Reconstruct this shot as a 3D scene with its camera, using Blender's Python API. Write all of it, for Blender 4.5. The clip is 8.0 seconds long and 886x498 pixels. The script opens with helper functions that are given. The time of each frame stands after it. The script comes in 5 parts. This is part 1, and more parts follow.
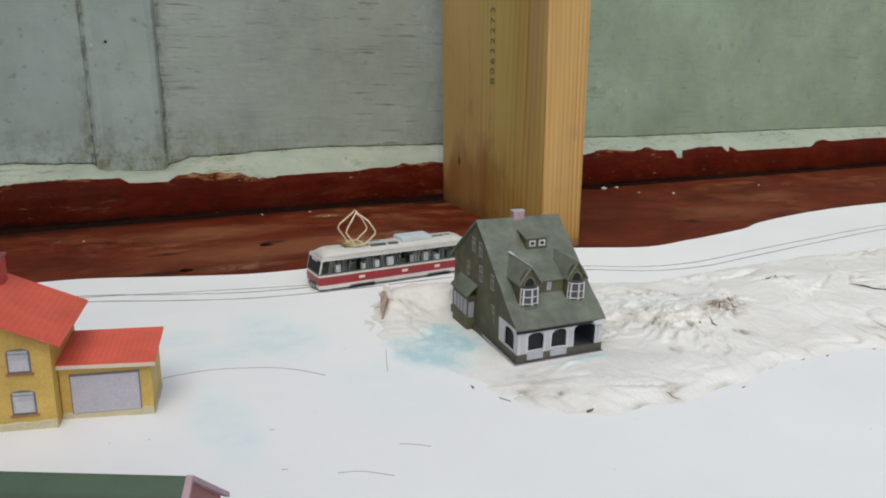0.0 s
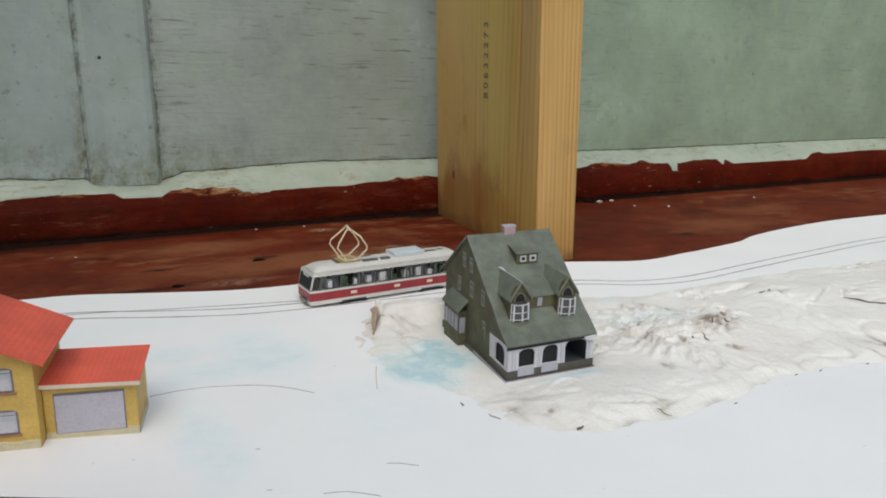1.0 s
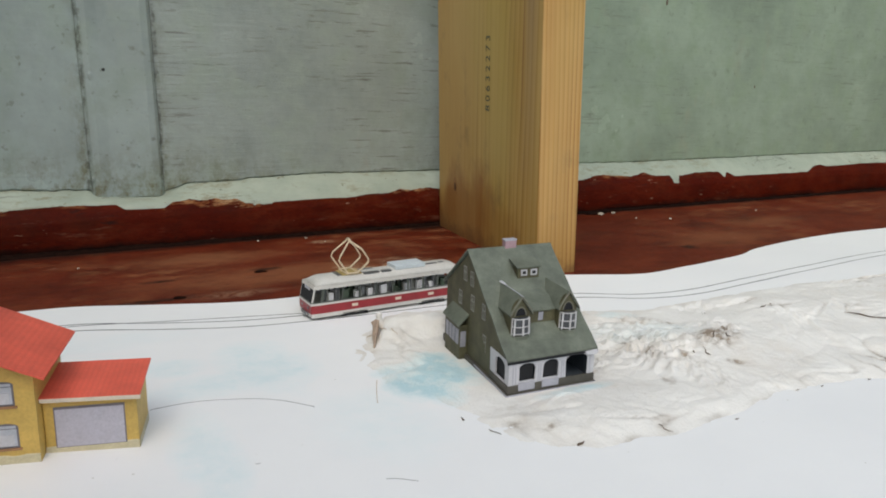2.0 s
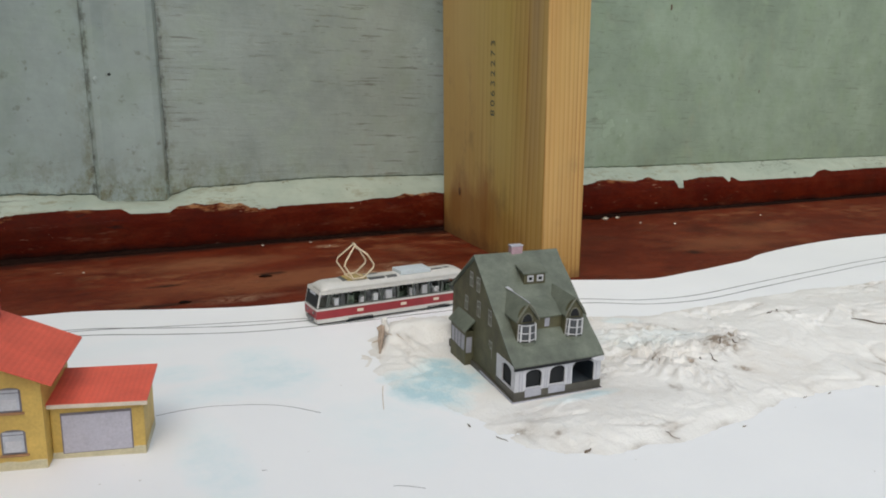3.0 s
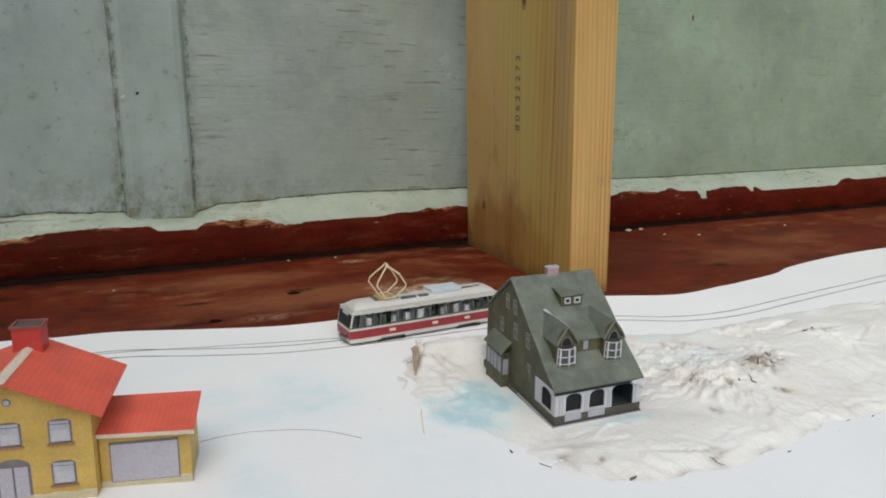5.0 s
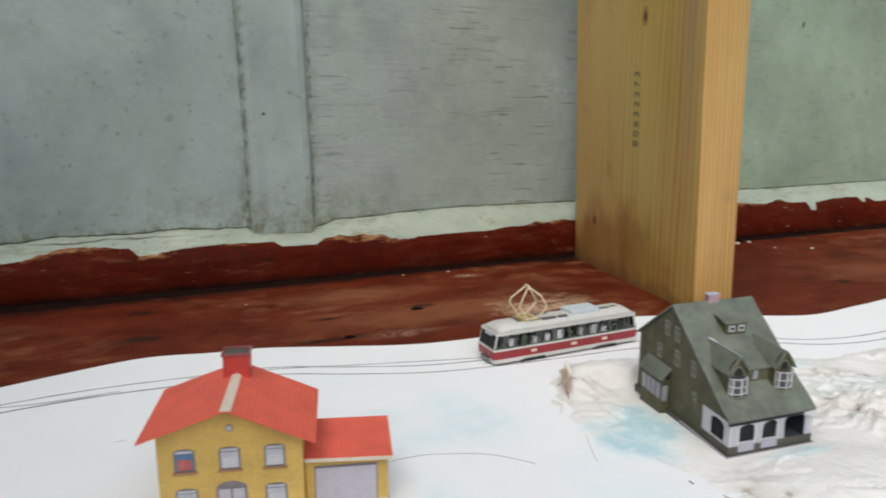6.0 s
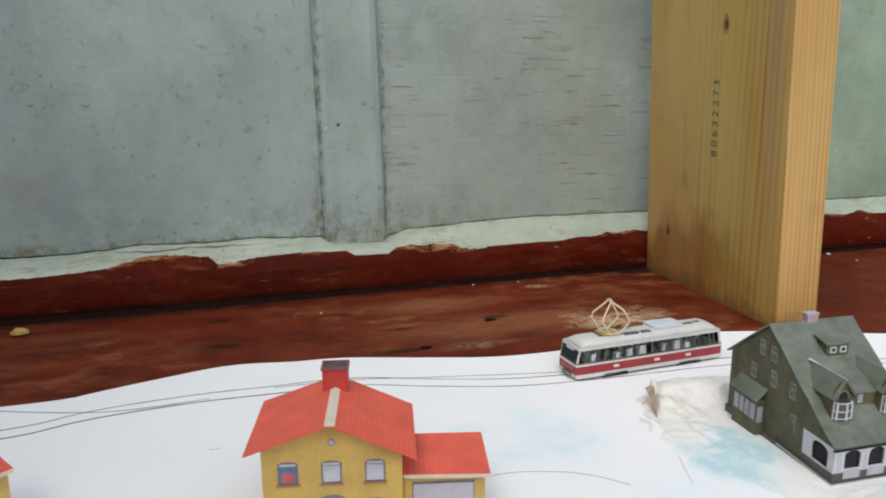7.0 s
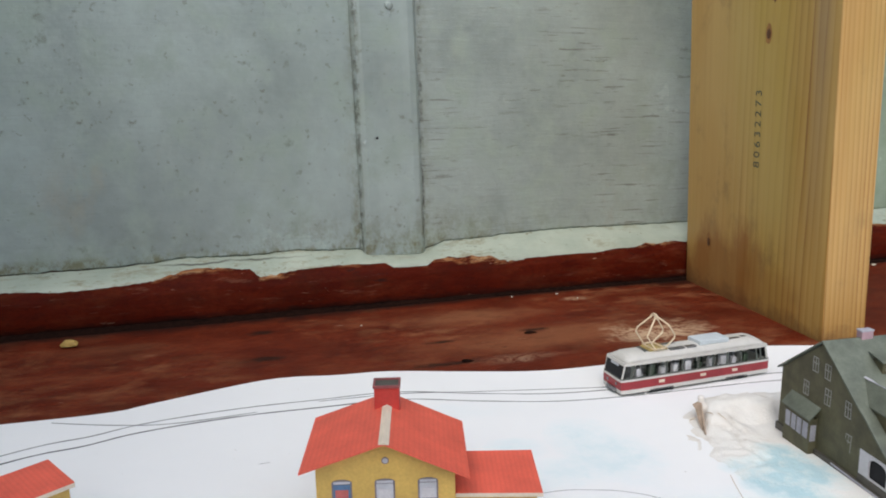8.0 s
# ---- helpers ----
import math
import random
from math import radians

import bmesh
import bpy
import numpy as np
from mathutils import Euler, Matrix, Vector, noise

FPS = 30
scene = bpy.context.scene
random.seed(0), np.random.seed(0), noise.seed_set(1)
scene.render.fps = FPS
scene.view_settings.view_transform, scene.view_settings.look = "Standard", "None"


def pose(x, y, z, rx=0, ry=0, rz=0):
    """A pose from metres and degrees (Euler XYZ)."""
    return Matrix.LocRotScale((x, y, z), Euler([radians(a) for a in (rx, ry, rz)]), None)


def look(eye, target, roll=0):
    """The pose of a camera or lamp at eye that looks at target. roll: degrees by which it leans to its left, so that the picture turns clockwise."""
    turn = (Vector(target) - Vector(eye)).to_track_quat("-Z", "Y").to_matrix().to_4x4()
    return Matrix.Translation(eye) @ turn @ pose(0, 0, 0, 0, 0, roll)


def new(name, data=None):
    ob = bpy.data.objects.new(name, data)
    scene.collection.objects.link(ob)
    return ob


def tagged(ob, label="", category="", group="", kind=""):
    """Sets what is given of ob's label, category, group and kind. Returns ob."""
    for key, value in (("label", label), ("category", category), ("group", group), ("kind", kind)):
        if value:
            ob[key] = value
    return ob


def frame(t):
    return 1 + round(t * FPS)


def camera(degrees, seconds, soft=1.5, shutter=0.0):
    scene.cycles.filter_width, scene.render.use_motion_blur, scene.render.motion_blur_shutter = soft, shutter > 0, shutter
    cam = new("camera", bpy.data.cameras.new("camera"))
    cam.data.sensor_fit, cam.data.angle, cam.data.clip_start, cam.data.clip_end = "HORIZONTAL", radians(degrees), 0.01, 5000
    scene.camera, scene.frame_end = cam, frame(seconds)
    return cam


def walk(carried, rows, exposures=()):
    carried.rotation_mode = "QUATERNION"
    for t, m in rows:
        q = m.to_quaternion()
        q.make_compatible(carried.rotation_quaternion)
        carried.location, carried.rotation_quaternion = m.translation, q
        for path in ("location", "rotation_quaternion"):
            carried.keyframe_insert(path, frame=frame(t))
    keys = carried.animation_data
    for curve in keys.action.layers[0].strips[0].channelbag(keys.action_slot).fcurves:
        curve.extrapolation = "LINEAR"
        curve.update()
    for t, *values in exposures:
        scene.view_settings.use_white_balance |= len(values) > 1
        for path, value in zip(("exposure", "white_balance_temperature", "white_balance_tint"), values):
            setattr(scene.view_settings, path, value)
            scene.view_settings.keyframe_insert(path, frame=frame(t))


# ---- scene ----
cam = camera(62.3, 8.0, 1.85, 0.5)
PATH = [
    (0, (0.014, 0.022, 0.17), (0.928, 1.723, -0.351), 1.6),
    (0.5, (0.016, 0.022, 0.17), (0.934, 1.727, -0.332), 1.7),
    (1, (0.019, 0.022, 0.171), (0.939, 1.729, -0.316), 1.4),
    (1.5, (0.02, 0.021, 0.172), (0.943, 1.732, -0.298), 1.5),
    (2.8, (0.018, 0.023, 0.174), (0.93, 1.745, -0.279), 1.6),
    (3, (0.018, 0.023, 0.174), (0.93, 1.745, -0.277), 1.6),
    (3.5, (0.012, 0.026, 0.176), (0.912, 1.755, -0.271), 1.8),
    (4, (0.011, 0.027, 0.18), (0.901, 1.764, -0.258), 1.4),
    (4.2, (0.011, 0.027, 0.18), (0.894, 1.767, -0.255), 1.3),
    (5.3, (0.005, 0.031, 0.186), (0.885, 1.773, -0.25), 0.6),
    (5.5, (-0.002, 0.032, 0.192), (0.865, 1.781, -0.242), -0.1),
    (5.7, (-0.026, 0.04, 0.198), (0.79, 1.812, -0.237), -0.3),
    (5.8, (-0.035, 0.044, 0.197), (0.751, 1.832, -0.236), -0.1),
    (6, (-0.043, 0.048, 0.196), (0.684, 1.861, -0.234), 0.1),
    (6.5, (-0.053, 0.053, 0.198), (0.585, 1.9, -0.227), -0.1),
    (7, (-0.061, 0.056, 0.201), (0.533, 1.919, -0.215), -0.3),
    (7.5, (-0.068, 0.057, 0.204), (0.488, 1.935, -0.204), -0.8),
    (8, (-0.07, 0.058, 0.206), (0.449, 1.949, -0.189), -0.9),
]
walk(cam, [(t, look(eye, target, roll)) for t, eye, target, roll in PATH], [(0.0, 0.18, 6560, 3.5), (5.5, 0.18, 6590, 3.5), (6.0, 0.38, 6550, 4), (6.5, 0.42, 6500, 4.5), (7.5, 0.47, 6400, 6), (8.0, 0.47, 6400, 6.5)])

# ---------------------------------------------------------------- light
world = bpy.data.worlds.new("sky")
scene.world = world
world.use_nodes = True
SUN_EL, SUN_AZ = radians(50), radians(214)          # azimuth counted from +y towards +x
sky = world.node_tree.nodes.new("ShaderNodeTexSky")
sky.sky_type, sky.sun_disc = "NISHITA", False
sky.sun_elevation, sky.sun_rotation = SUN_EL, SUN_AZ
sky.dust_density = 3.0
back = world.node_tree.nodes["Background"]
back.inputs["Strength"].default_value = 0.13
world.node_tree.links.new(sky.outputs[0], back.inputs["Color"])
lamp = bpy.data.lights.new("sun", "SUN")
lamp.energy, lamp.angle, lamp.color = 1.45, radians(95), (1.0, 0.96, 0.90)
sun = new("sun", lamp)
sun_way = Vector((math.cos(SUN_EL) * math.sin(SUN_AZ), math.cos(SUN_EL) * math.cos(SUN_AZ), math.sin(SUN_EL)))
sun.matrix_world = look(sun_way * 5, (0, 0, 0))

# ---------------------------------------------------------------- helpers
MM = 0.001


def part(name, bm, material, parent=None, label="", kind=""):
    """Links a bmesh (in millimetres) as one mesh object, under a thing or under a part."""
    bmesh.ops.recalc_face_normals(bm, faces=bm.faces)
    bmesh.ops.scale(bm, vec=(MM, MM, MM), verts=bm.verts)
    me = bpy.data.meshes.new(name)
    bm.to_mesh(me)
    bm.free()
    me.materials.append(material)
    ob = new(name, me)
    ob.parent = parent
    return tagged(ob, label, "", "", kind)


def thing(name, x, y, z, rz, label, category, group=""):
    ob = new(name)
    ob.empty_display_size = 0.01
    ob.matrix_basis = pose(x * MM, y * MM, z * MM, 0, 0, rz)
    return tagged(ob, label, category, group)


def straight(u, v, w):
    return (u, v, w)


def box(bm, x0, x1, y0, y1, z0, z1, at=straight, bevel=0.0):
    vs = [bm.verts.new(at(x, y, z)) for x in (x0, x1) for y in (y0, y1) for z in (z0, z1)]
    fs = [bm.faces.new([vs[i] for i in f]) for f in ((0, 1, 3, 2), (4, 6, 7, 5), (0, 4, 5, 1), (2, 3, 7, 6), (0, 2, 6, 4), (1, 5, 7, 3))]
    if bevel:
        edges = list({e for f in fs for e in f.edges})
        bmesh.ops.bevel(bm, geom=edges, offset=bevel, segments=2, affect="EDGES", profile=0.6)
    return bm


def slab(bm, loop, shift, at=straight):
    """A flat loop of points (u, v, w), thickened by shift."""
    a = [bm.verts.new(at(*p)) for p in loop]
    b = [bm.verts.new(at(p[0] + shift[0], p[1] + shift[1], p[2] + shift[2])) for p in loop]
    bm.faces.new(a)
    bm.faces.new(list(reversed(b)))
    for i in range(len(a)):
        j = (i + 1) % len(a)
        bm.faces.new((a[i], b[i], b[j], a[j]))
    return bm


def arched(bm, u0, u1, w0, w1, holes, place, depth):
    """A wall panel from u0 to u1 and w0 to w1 with arched openings (left, right, sill, spring, top); place(u, w, d) gives the point."""
    def quad(loop):
        front = [bm.verts.new(place(u, w, 0)) for u, w in loop]
        rear = [bm.verts.new(place(u, w, depth)) for u, w in loop]
        bm.faces.new(front)
        bm.faces.new(list(reversed(rear)))
        for i in range(len(front)):
            j = (i + 1) % len(front)
            bm.faces.new((front[i], rear[i], rear[j], front[j]))
    at = u0
    for a, b, sill, spring, top in holes:
        if a > at:
            quad([(at, w0), (a, w0), (a, w1), (at, w1)])
        if sill > w0:
            quad([(a, w0), (b, w0), (b, sill), (a, sill)])
        n, c, r = 10, (a + b) / 2, (b - a) / 2
        arc = [(c - r * math.cos(math.pi * i / n), spring + (top - spring) * math.sin(math.pi * i / n) ** 0.7) for i in range(n + 1)]
        for p, q in zip(arc, arc[1:]):
            quad([p, q, (q[0], w1), (p[0], w1)])
        at = b
    if at < u1:
        quad([(at, w0), (u1, w0), (u1, w1), (at, w1)])
    return bm


def tube(bm, points, radius, sides=6):
    rings = []
    for i, p in enumerate(points):
        a, b = Vector(points[max(0, i - 1)]), Vector(points[min(len(points) - 1, i + 1)])
        way = (b - a).normalized()
        side = way.cross(Vector((0.31, 0.52, 0.79))).normalized()
        up = way.cross(side)
        r = radius[i] if isinstance(radius, (list, tuple)) else radius
        rings.append([bm.verts.new(Vector(p) + r * (side * math.cos(2 * math.pi * k / sides) + up * math.sin(2 * math.pi * k / sides))) for k in range(sides)])
    for a, b in zip(rings, rings[1:]):
        for k in range(sides):
            bm.faces.new((a[k], a[(k + 1) % sides], b[(k + 1) % sides], b[k]))
    bm.faces.new(rings[0])
    bm.faces.new(list(reversed(rings[-1])))
    return bm


def curve_through(points, step):
    """Points every step along a smooth curve through the given (x, y)."""
    pts = [Vector(p) for p in points]
    out = []
    for i in range(len(pts) - 1):
        p0, p1, p2, p3 = pts[max(0, i - 1)], pts[i], pts[i + 1], pts[min(len(pts) - 1, i + 2)]
        n = max(1, int((p2 - p1).length / step))
        for k in range(n):
            t = k / n
            out.append(0.5 * (2 * p1 + (p2 - p0) * t + (2 * p0 - 5 * p1 + 4 * p2 - p3) * t * t + (3 * p1 - p0 - 3 * p2 + p3) * t ** 3))
    return out + [pts[-1]]


def board_z(x, y):
    """Height of the paper landscape: it rises a little away from the wall and is slightly wavy."""
    return 34.2 - 0.04 * y + 3.4 * math.exp(-((x + 8) / 70) ** 2 - ((y - 345) / 55) ** 2) + 0.5 * noise.noise(Vector((x * 0.012, y * 0.012, 3.0)))


# ---------------------------------------------------------------- materials
def start(name, rough=0.6, metal=0.0):
    m = bpy.data.materials.new(name)
    m.use_nodes = True
    tree = m.node_tree
    shader = tree.nodes["Principled BSDF"]
    shader.inputs["Roughness"].default_value = rough
    shader.inputs["Metallic"].default_value = metal
    return m, tree, shader


def coords(tree, stretch=(1, 1, 1)):
    tc = tree.nodes.new("ShaderNodeTexCoord")
    mp = tree.nodes.new("ShaderNodeMapping")
    mp.inputs["Scale"].default_value = stretch
    tree.links.new(tc.outputs["Object"], mp.inputs["Vector"])
    return mp.outputs[0]


def noisy(tree, vec, scale, detail=6, rough=0.6, distort=0.0):
    n = tree.nodes.new("ShaderNodeTexNoise")
    n.inputs["Scale"].default_value, n.inputs["Detail"].default_value = scale, detail
    n.inputs["Roughness"].default_value, n.inputs["Distortion"].default_value = rough, distort
    tree.links.new(vec, n.inputs["Vector"])
    return n.outputs["Fac"]


def ramp(tree, fac, stops):
    r = tree.nodes.new("ShaderNodeValToRGB")
    e = r.color_ramp.elements
    while len(e) < len(stops):
        e.new(0.5)
    for k, (p, c) in enumerate(stops):
        e[k].position = p
        e[k].color = (*c, 1) if len(c) == 3 else c
    tree.links.new(fac, r.inputs["Fac"])
    return r.outputs["Color"]


def mask(tree, fac, lo, hi):
    r = tree.nodes.new("ShaderNodeMapRange")
    r.inputs["From Min"].default_value, r.inputs["From Max"].default_value = lo, hi
    tree.links.new(fac, r.inputs["Value"])
    return r.outputs["Result"]


def calc(tree, op, a, b=0.0):
    n = tree.nodes.new("ShaderNodeMath")
    n.operation = op
    for k, v in enumerate((a, b)):
        if isinstance(v, (int, float)):
            n.inputs[k].default_value = v
        else:
            tree.links.new(v, n.inputs[k])
    return n.outputs[0]


def mix(tree, fac, a, b, mode="MIX"):
    n = tree.nodes.new("ShaderNodeMix")
    n.data_type, n.blend_type = "RGBA", mode
    for sock, v in ((n.inputs["Factor"], fac), (n.inputs[6], a), (n.inputs[7], b)):
        if isinstance(v, (int, float)):
            sock.default_value = v
        elif isinstance(v, (tuple, list)):
            sock.default_value = (*v, 1) if len(v) == 3 else v
        else:
            tree.links.new(v, sock)
    return n.outputs[2]


def relief(tree, shader, height, strength, distance):
    b = tree.nodes.new("ShaderNodeBump")
    b.inputs["Strength"].default_value, b.inputs["Distance"].default_value = strength, distance
    tree.links.new(height, b.inputs["Height"])
    tree.links.new(b.outputs[0], shader.inputs["Normal"])
    return b


def plain(name, rgb, rough=0.6, scale=250, vary=0.25, metal=0.0, bump=0.15, stretch=(1, 1, 1)):
    """A small painted or printed surface with blotches, fine grain and a little relief."""
    m, tree, shader = start(name, rough, metal)
    vec = coords(tree, stretch)
    big, fine = noisy(tree, vec, scale * 0.35, 5), noisy(tree, vec, scale * 4, 3)
    dark, light = tuple(c * (1 - vary) for c in rgb), tuple(min(1, c * (1 + vary * 0.6)) for c in rgb)
    col = ramp(tree, big, ((0.3, dark), (0.72, light)))
    col = mix(tree, 0.35, col, ramp(tree, fine, ((0.3, (0.55, 0.55, 0.55)), (0.7, (1, 1, 1)))), "MULTIPLY")
    tree.links.new(col, shader.inputs["Base Color"])
    relief(tree, shader, fine, bump, 0.0006)
    return m


def axis(tree, which):
    tc = tree.nodes.new("ShaderNodeTexCoord")
    sep = tree.nodes.new("ShaderNodeSeparateXYZ")
    tree.links.new(tc.outputs["Object"], sep.inputs[0])
    return sep.outputs[which]


def wall_paint(name, rgb, cracked):
    """Old oil paint on planed wood: hairline cracks along the grain, specks of mould, blotches."""
    m, tree, shader = start(name, 0.45)
    vec, along = coords(tree), coords(tree, (1, 1, 9))
    blot = noisy(tree, vec, 6, 5)
    col = ramp(tree, blot, ((0.36, tuple(c * 0.76 for c in rgb)), (0.64, tuple(c * 1.08 for c in rgb))))
    col = mix(tree, mask(tree, noisy(tree, vec, 22, 4), 0.48, 0.66), col, (rgb[0] * 0.92, rgb[1] * 0.94, rgb[2] * 0.88))
    grain = noisy(tree, along, 26, 7, 0.7)
    crack = calc(tree, "MULTIPLY", mask(tree, noisy(tree, coords(tree, (1, 1, 16)), 17, 6, 0.7), 0.575, 0.615), mask(tree, noisy(tree, vec, 7, 2), 0.44, 0.56))
    specks = calc(tree, "MULTIPLY", mask(tree, noisy(tree, vec, 75, 4, 0.6), 0.60, 0.74), mask(tree, noisy(tree, vec, 9, 3), 0.40, 0.56))
    ax, az = axis(tree, 0), axis(tree, 2)
    joint = calc(tree, "MAXIMUM", mask(tree, calc(tree, "ABSOLUTE", calc(tree, "SUBTRACT", ax, 0.045)), 0.011, 0.001), mask(tree, calc(tree, "ABSOLUTE", calc(tree, "SUBTRACT", ax, 0.119)), 0.010, 0.001))
    joint = calc(tree, "MULTIPLY", joint, calc(tree, "ADD", calc(tree, "MULTIPLY", mask(tree, az, 0.15, 0.06), 0.7), 0.35))
    near = calc(tree, "ADD", calc(tree, "MULTIPLY", mask(tree, calc(tree, "ABSOLUTE", calc(tree, "SUBTRACT", ax, 0.08)), 0.22, 0.06), 0.75), 0.2)
    foot = calc(tree, "MAXIMUM", calc(tree, "MULTIPLY", mask(tree, az, 0.100, 0.052), near), mask(tree, az, 0.066, 0.058))
    core = calc(tree, "MAXIMUM", mask(tree, calc(tree, "ABSOLUTE", calc(tree, "SUBTRACT", ax, 0.0485)), 0.0042, 0.0012), mask(tree, calc(tree, "ABSOLUTE", calc(tree, "SUBTRACT", ax, 0.1165)), 0.0036, 0.001))
    core = calc(tree, "MULTIPLY", core, mask(tree, noisy(tree, coords(tree, (1, 1, 0.8)), 70, 7, 0.75), 0.47, 0.60))
    mould = calc(tree, "MULTIPLY", calc(tree, "MAXIMUM", joint, foot), mask(tree, noisy(tree, coords(tree, (1, 1, 0.7)), 60, 8, 0.78), 0.45, 0.60))
    col = mix(tree, calc(tree, "MULTIPLY", mould, 0.8), col, (0.14, 0.13, 0.065))
    col = mix(tree, calc(tree, "MULTIPLY", core, 0.68), col, (0.05, 0.046, 0.03))
    tiny = mask(tree, noisy(tree, vec, 150, 3, 0.5), 0.66, 0.72)
    crack = calc(tree, "MULTIPLY", crack, cracked)
    flake = calc(tree, "MULTIPLY", mask(tree, noisy(tree, coords(tree, (1, 1, 7)), 34, 7, 0.74), 0.60, 0.64), mask(tree, noisy(tree, vec, 10, 3), 0.47, 0.58))
    crack = calc(tree, "MAXIMUM", crack, calc(tree, "MULTIPLY", flake, 0.8 * cracked))
    cloud = noisy(tree, vec, 46, 7, 0.72)
    col = mix(tree, 0.3, col, ramp(tree, cloud, ((0.36, (0.74, 0.76, 0.76)), (0.64, (1, 1, 1)))), "MULTIPLY")
    rust = calc(tree, "MULTIPLY", mask(tree, noisy(tree, coords(tree, (1, 1, 0.5)), 20, 6, 0.7), 0.56, 0.72), mask(tree, noisy(tree, vec, 4, 2), 0.48, 0.62))
    col = mix(tree, calc(tree, "MULTIPLY", rust, 0.35), col, (0.30, 0.25, 0.17))
    col = mix(tree, calc(tree, "MULTIPLY", crack, 0.62), col, (0.11, 0.10, 0.085))
    col = mix(tree, calc(tree, "MULTIPLY", specks, 0.55 - 0.35 * cracked), col, (0.10, 0.10, 0.08))
    col = mix(tree, calc(tree, "MULTIPLY", tiny, 0.45 * (1 - cracked)), col, (0.12, 0.115, 0.09))
    tree.links.new(col, shader.inputs["Base Color"])
    h = calc(tree, "SUBTRACT", calc(tree, "ADD", calc(tree, "MULTIPLY", grain, 0.4 + 0.6 * cracked), noisy(tree, vec, 70, 4)), calc(tree, "MULTIPLY", crack, 2.0))
    relief(tree, shader, calc(tree, "ADD", h, calc(tree, "MULTIPLY", cloud, 0.5)), 0.14 + 0.14 * cracked, 0.003)
    tree.links.new(mask(tree, blot, 0.1, 2.2), shader.inputs["Roughness"])
    return m


def blot(tree, cx, cy, rx, ry, ragged):
    """An uneven patch on the floor, one in its middle and fading to its rim; ragged is a noise that frays it."""
    dx = calc(tree, "DIVIDE", calc(tree, "SUBTRACT", axis(tree, 0), cx * MM), rx * MM)
    dy = calc(tree, "DIVIDE", calc(tree, "SUBTRACT", axis(tree, 1), cy * MM), ry * MM)
    far = calc(tree, "SQRT", calc(tree, "ADD", calc(tree, "MULTIPLY", dx, dx), calc(tree, "MULTIPLY", dy, dy)))
    return mask(tree, calc(tree, "ADD", far, calc(tree, "MULTIPLY", calc(tree, "SUBTRACT", ragged, 0.5), 2.4)), 1.15, 0.35)


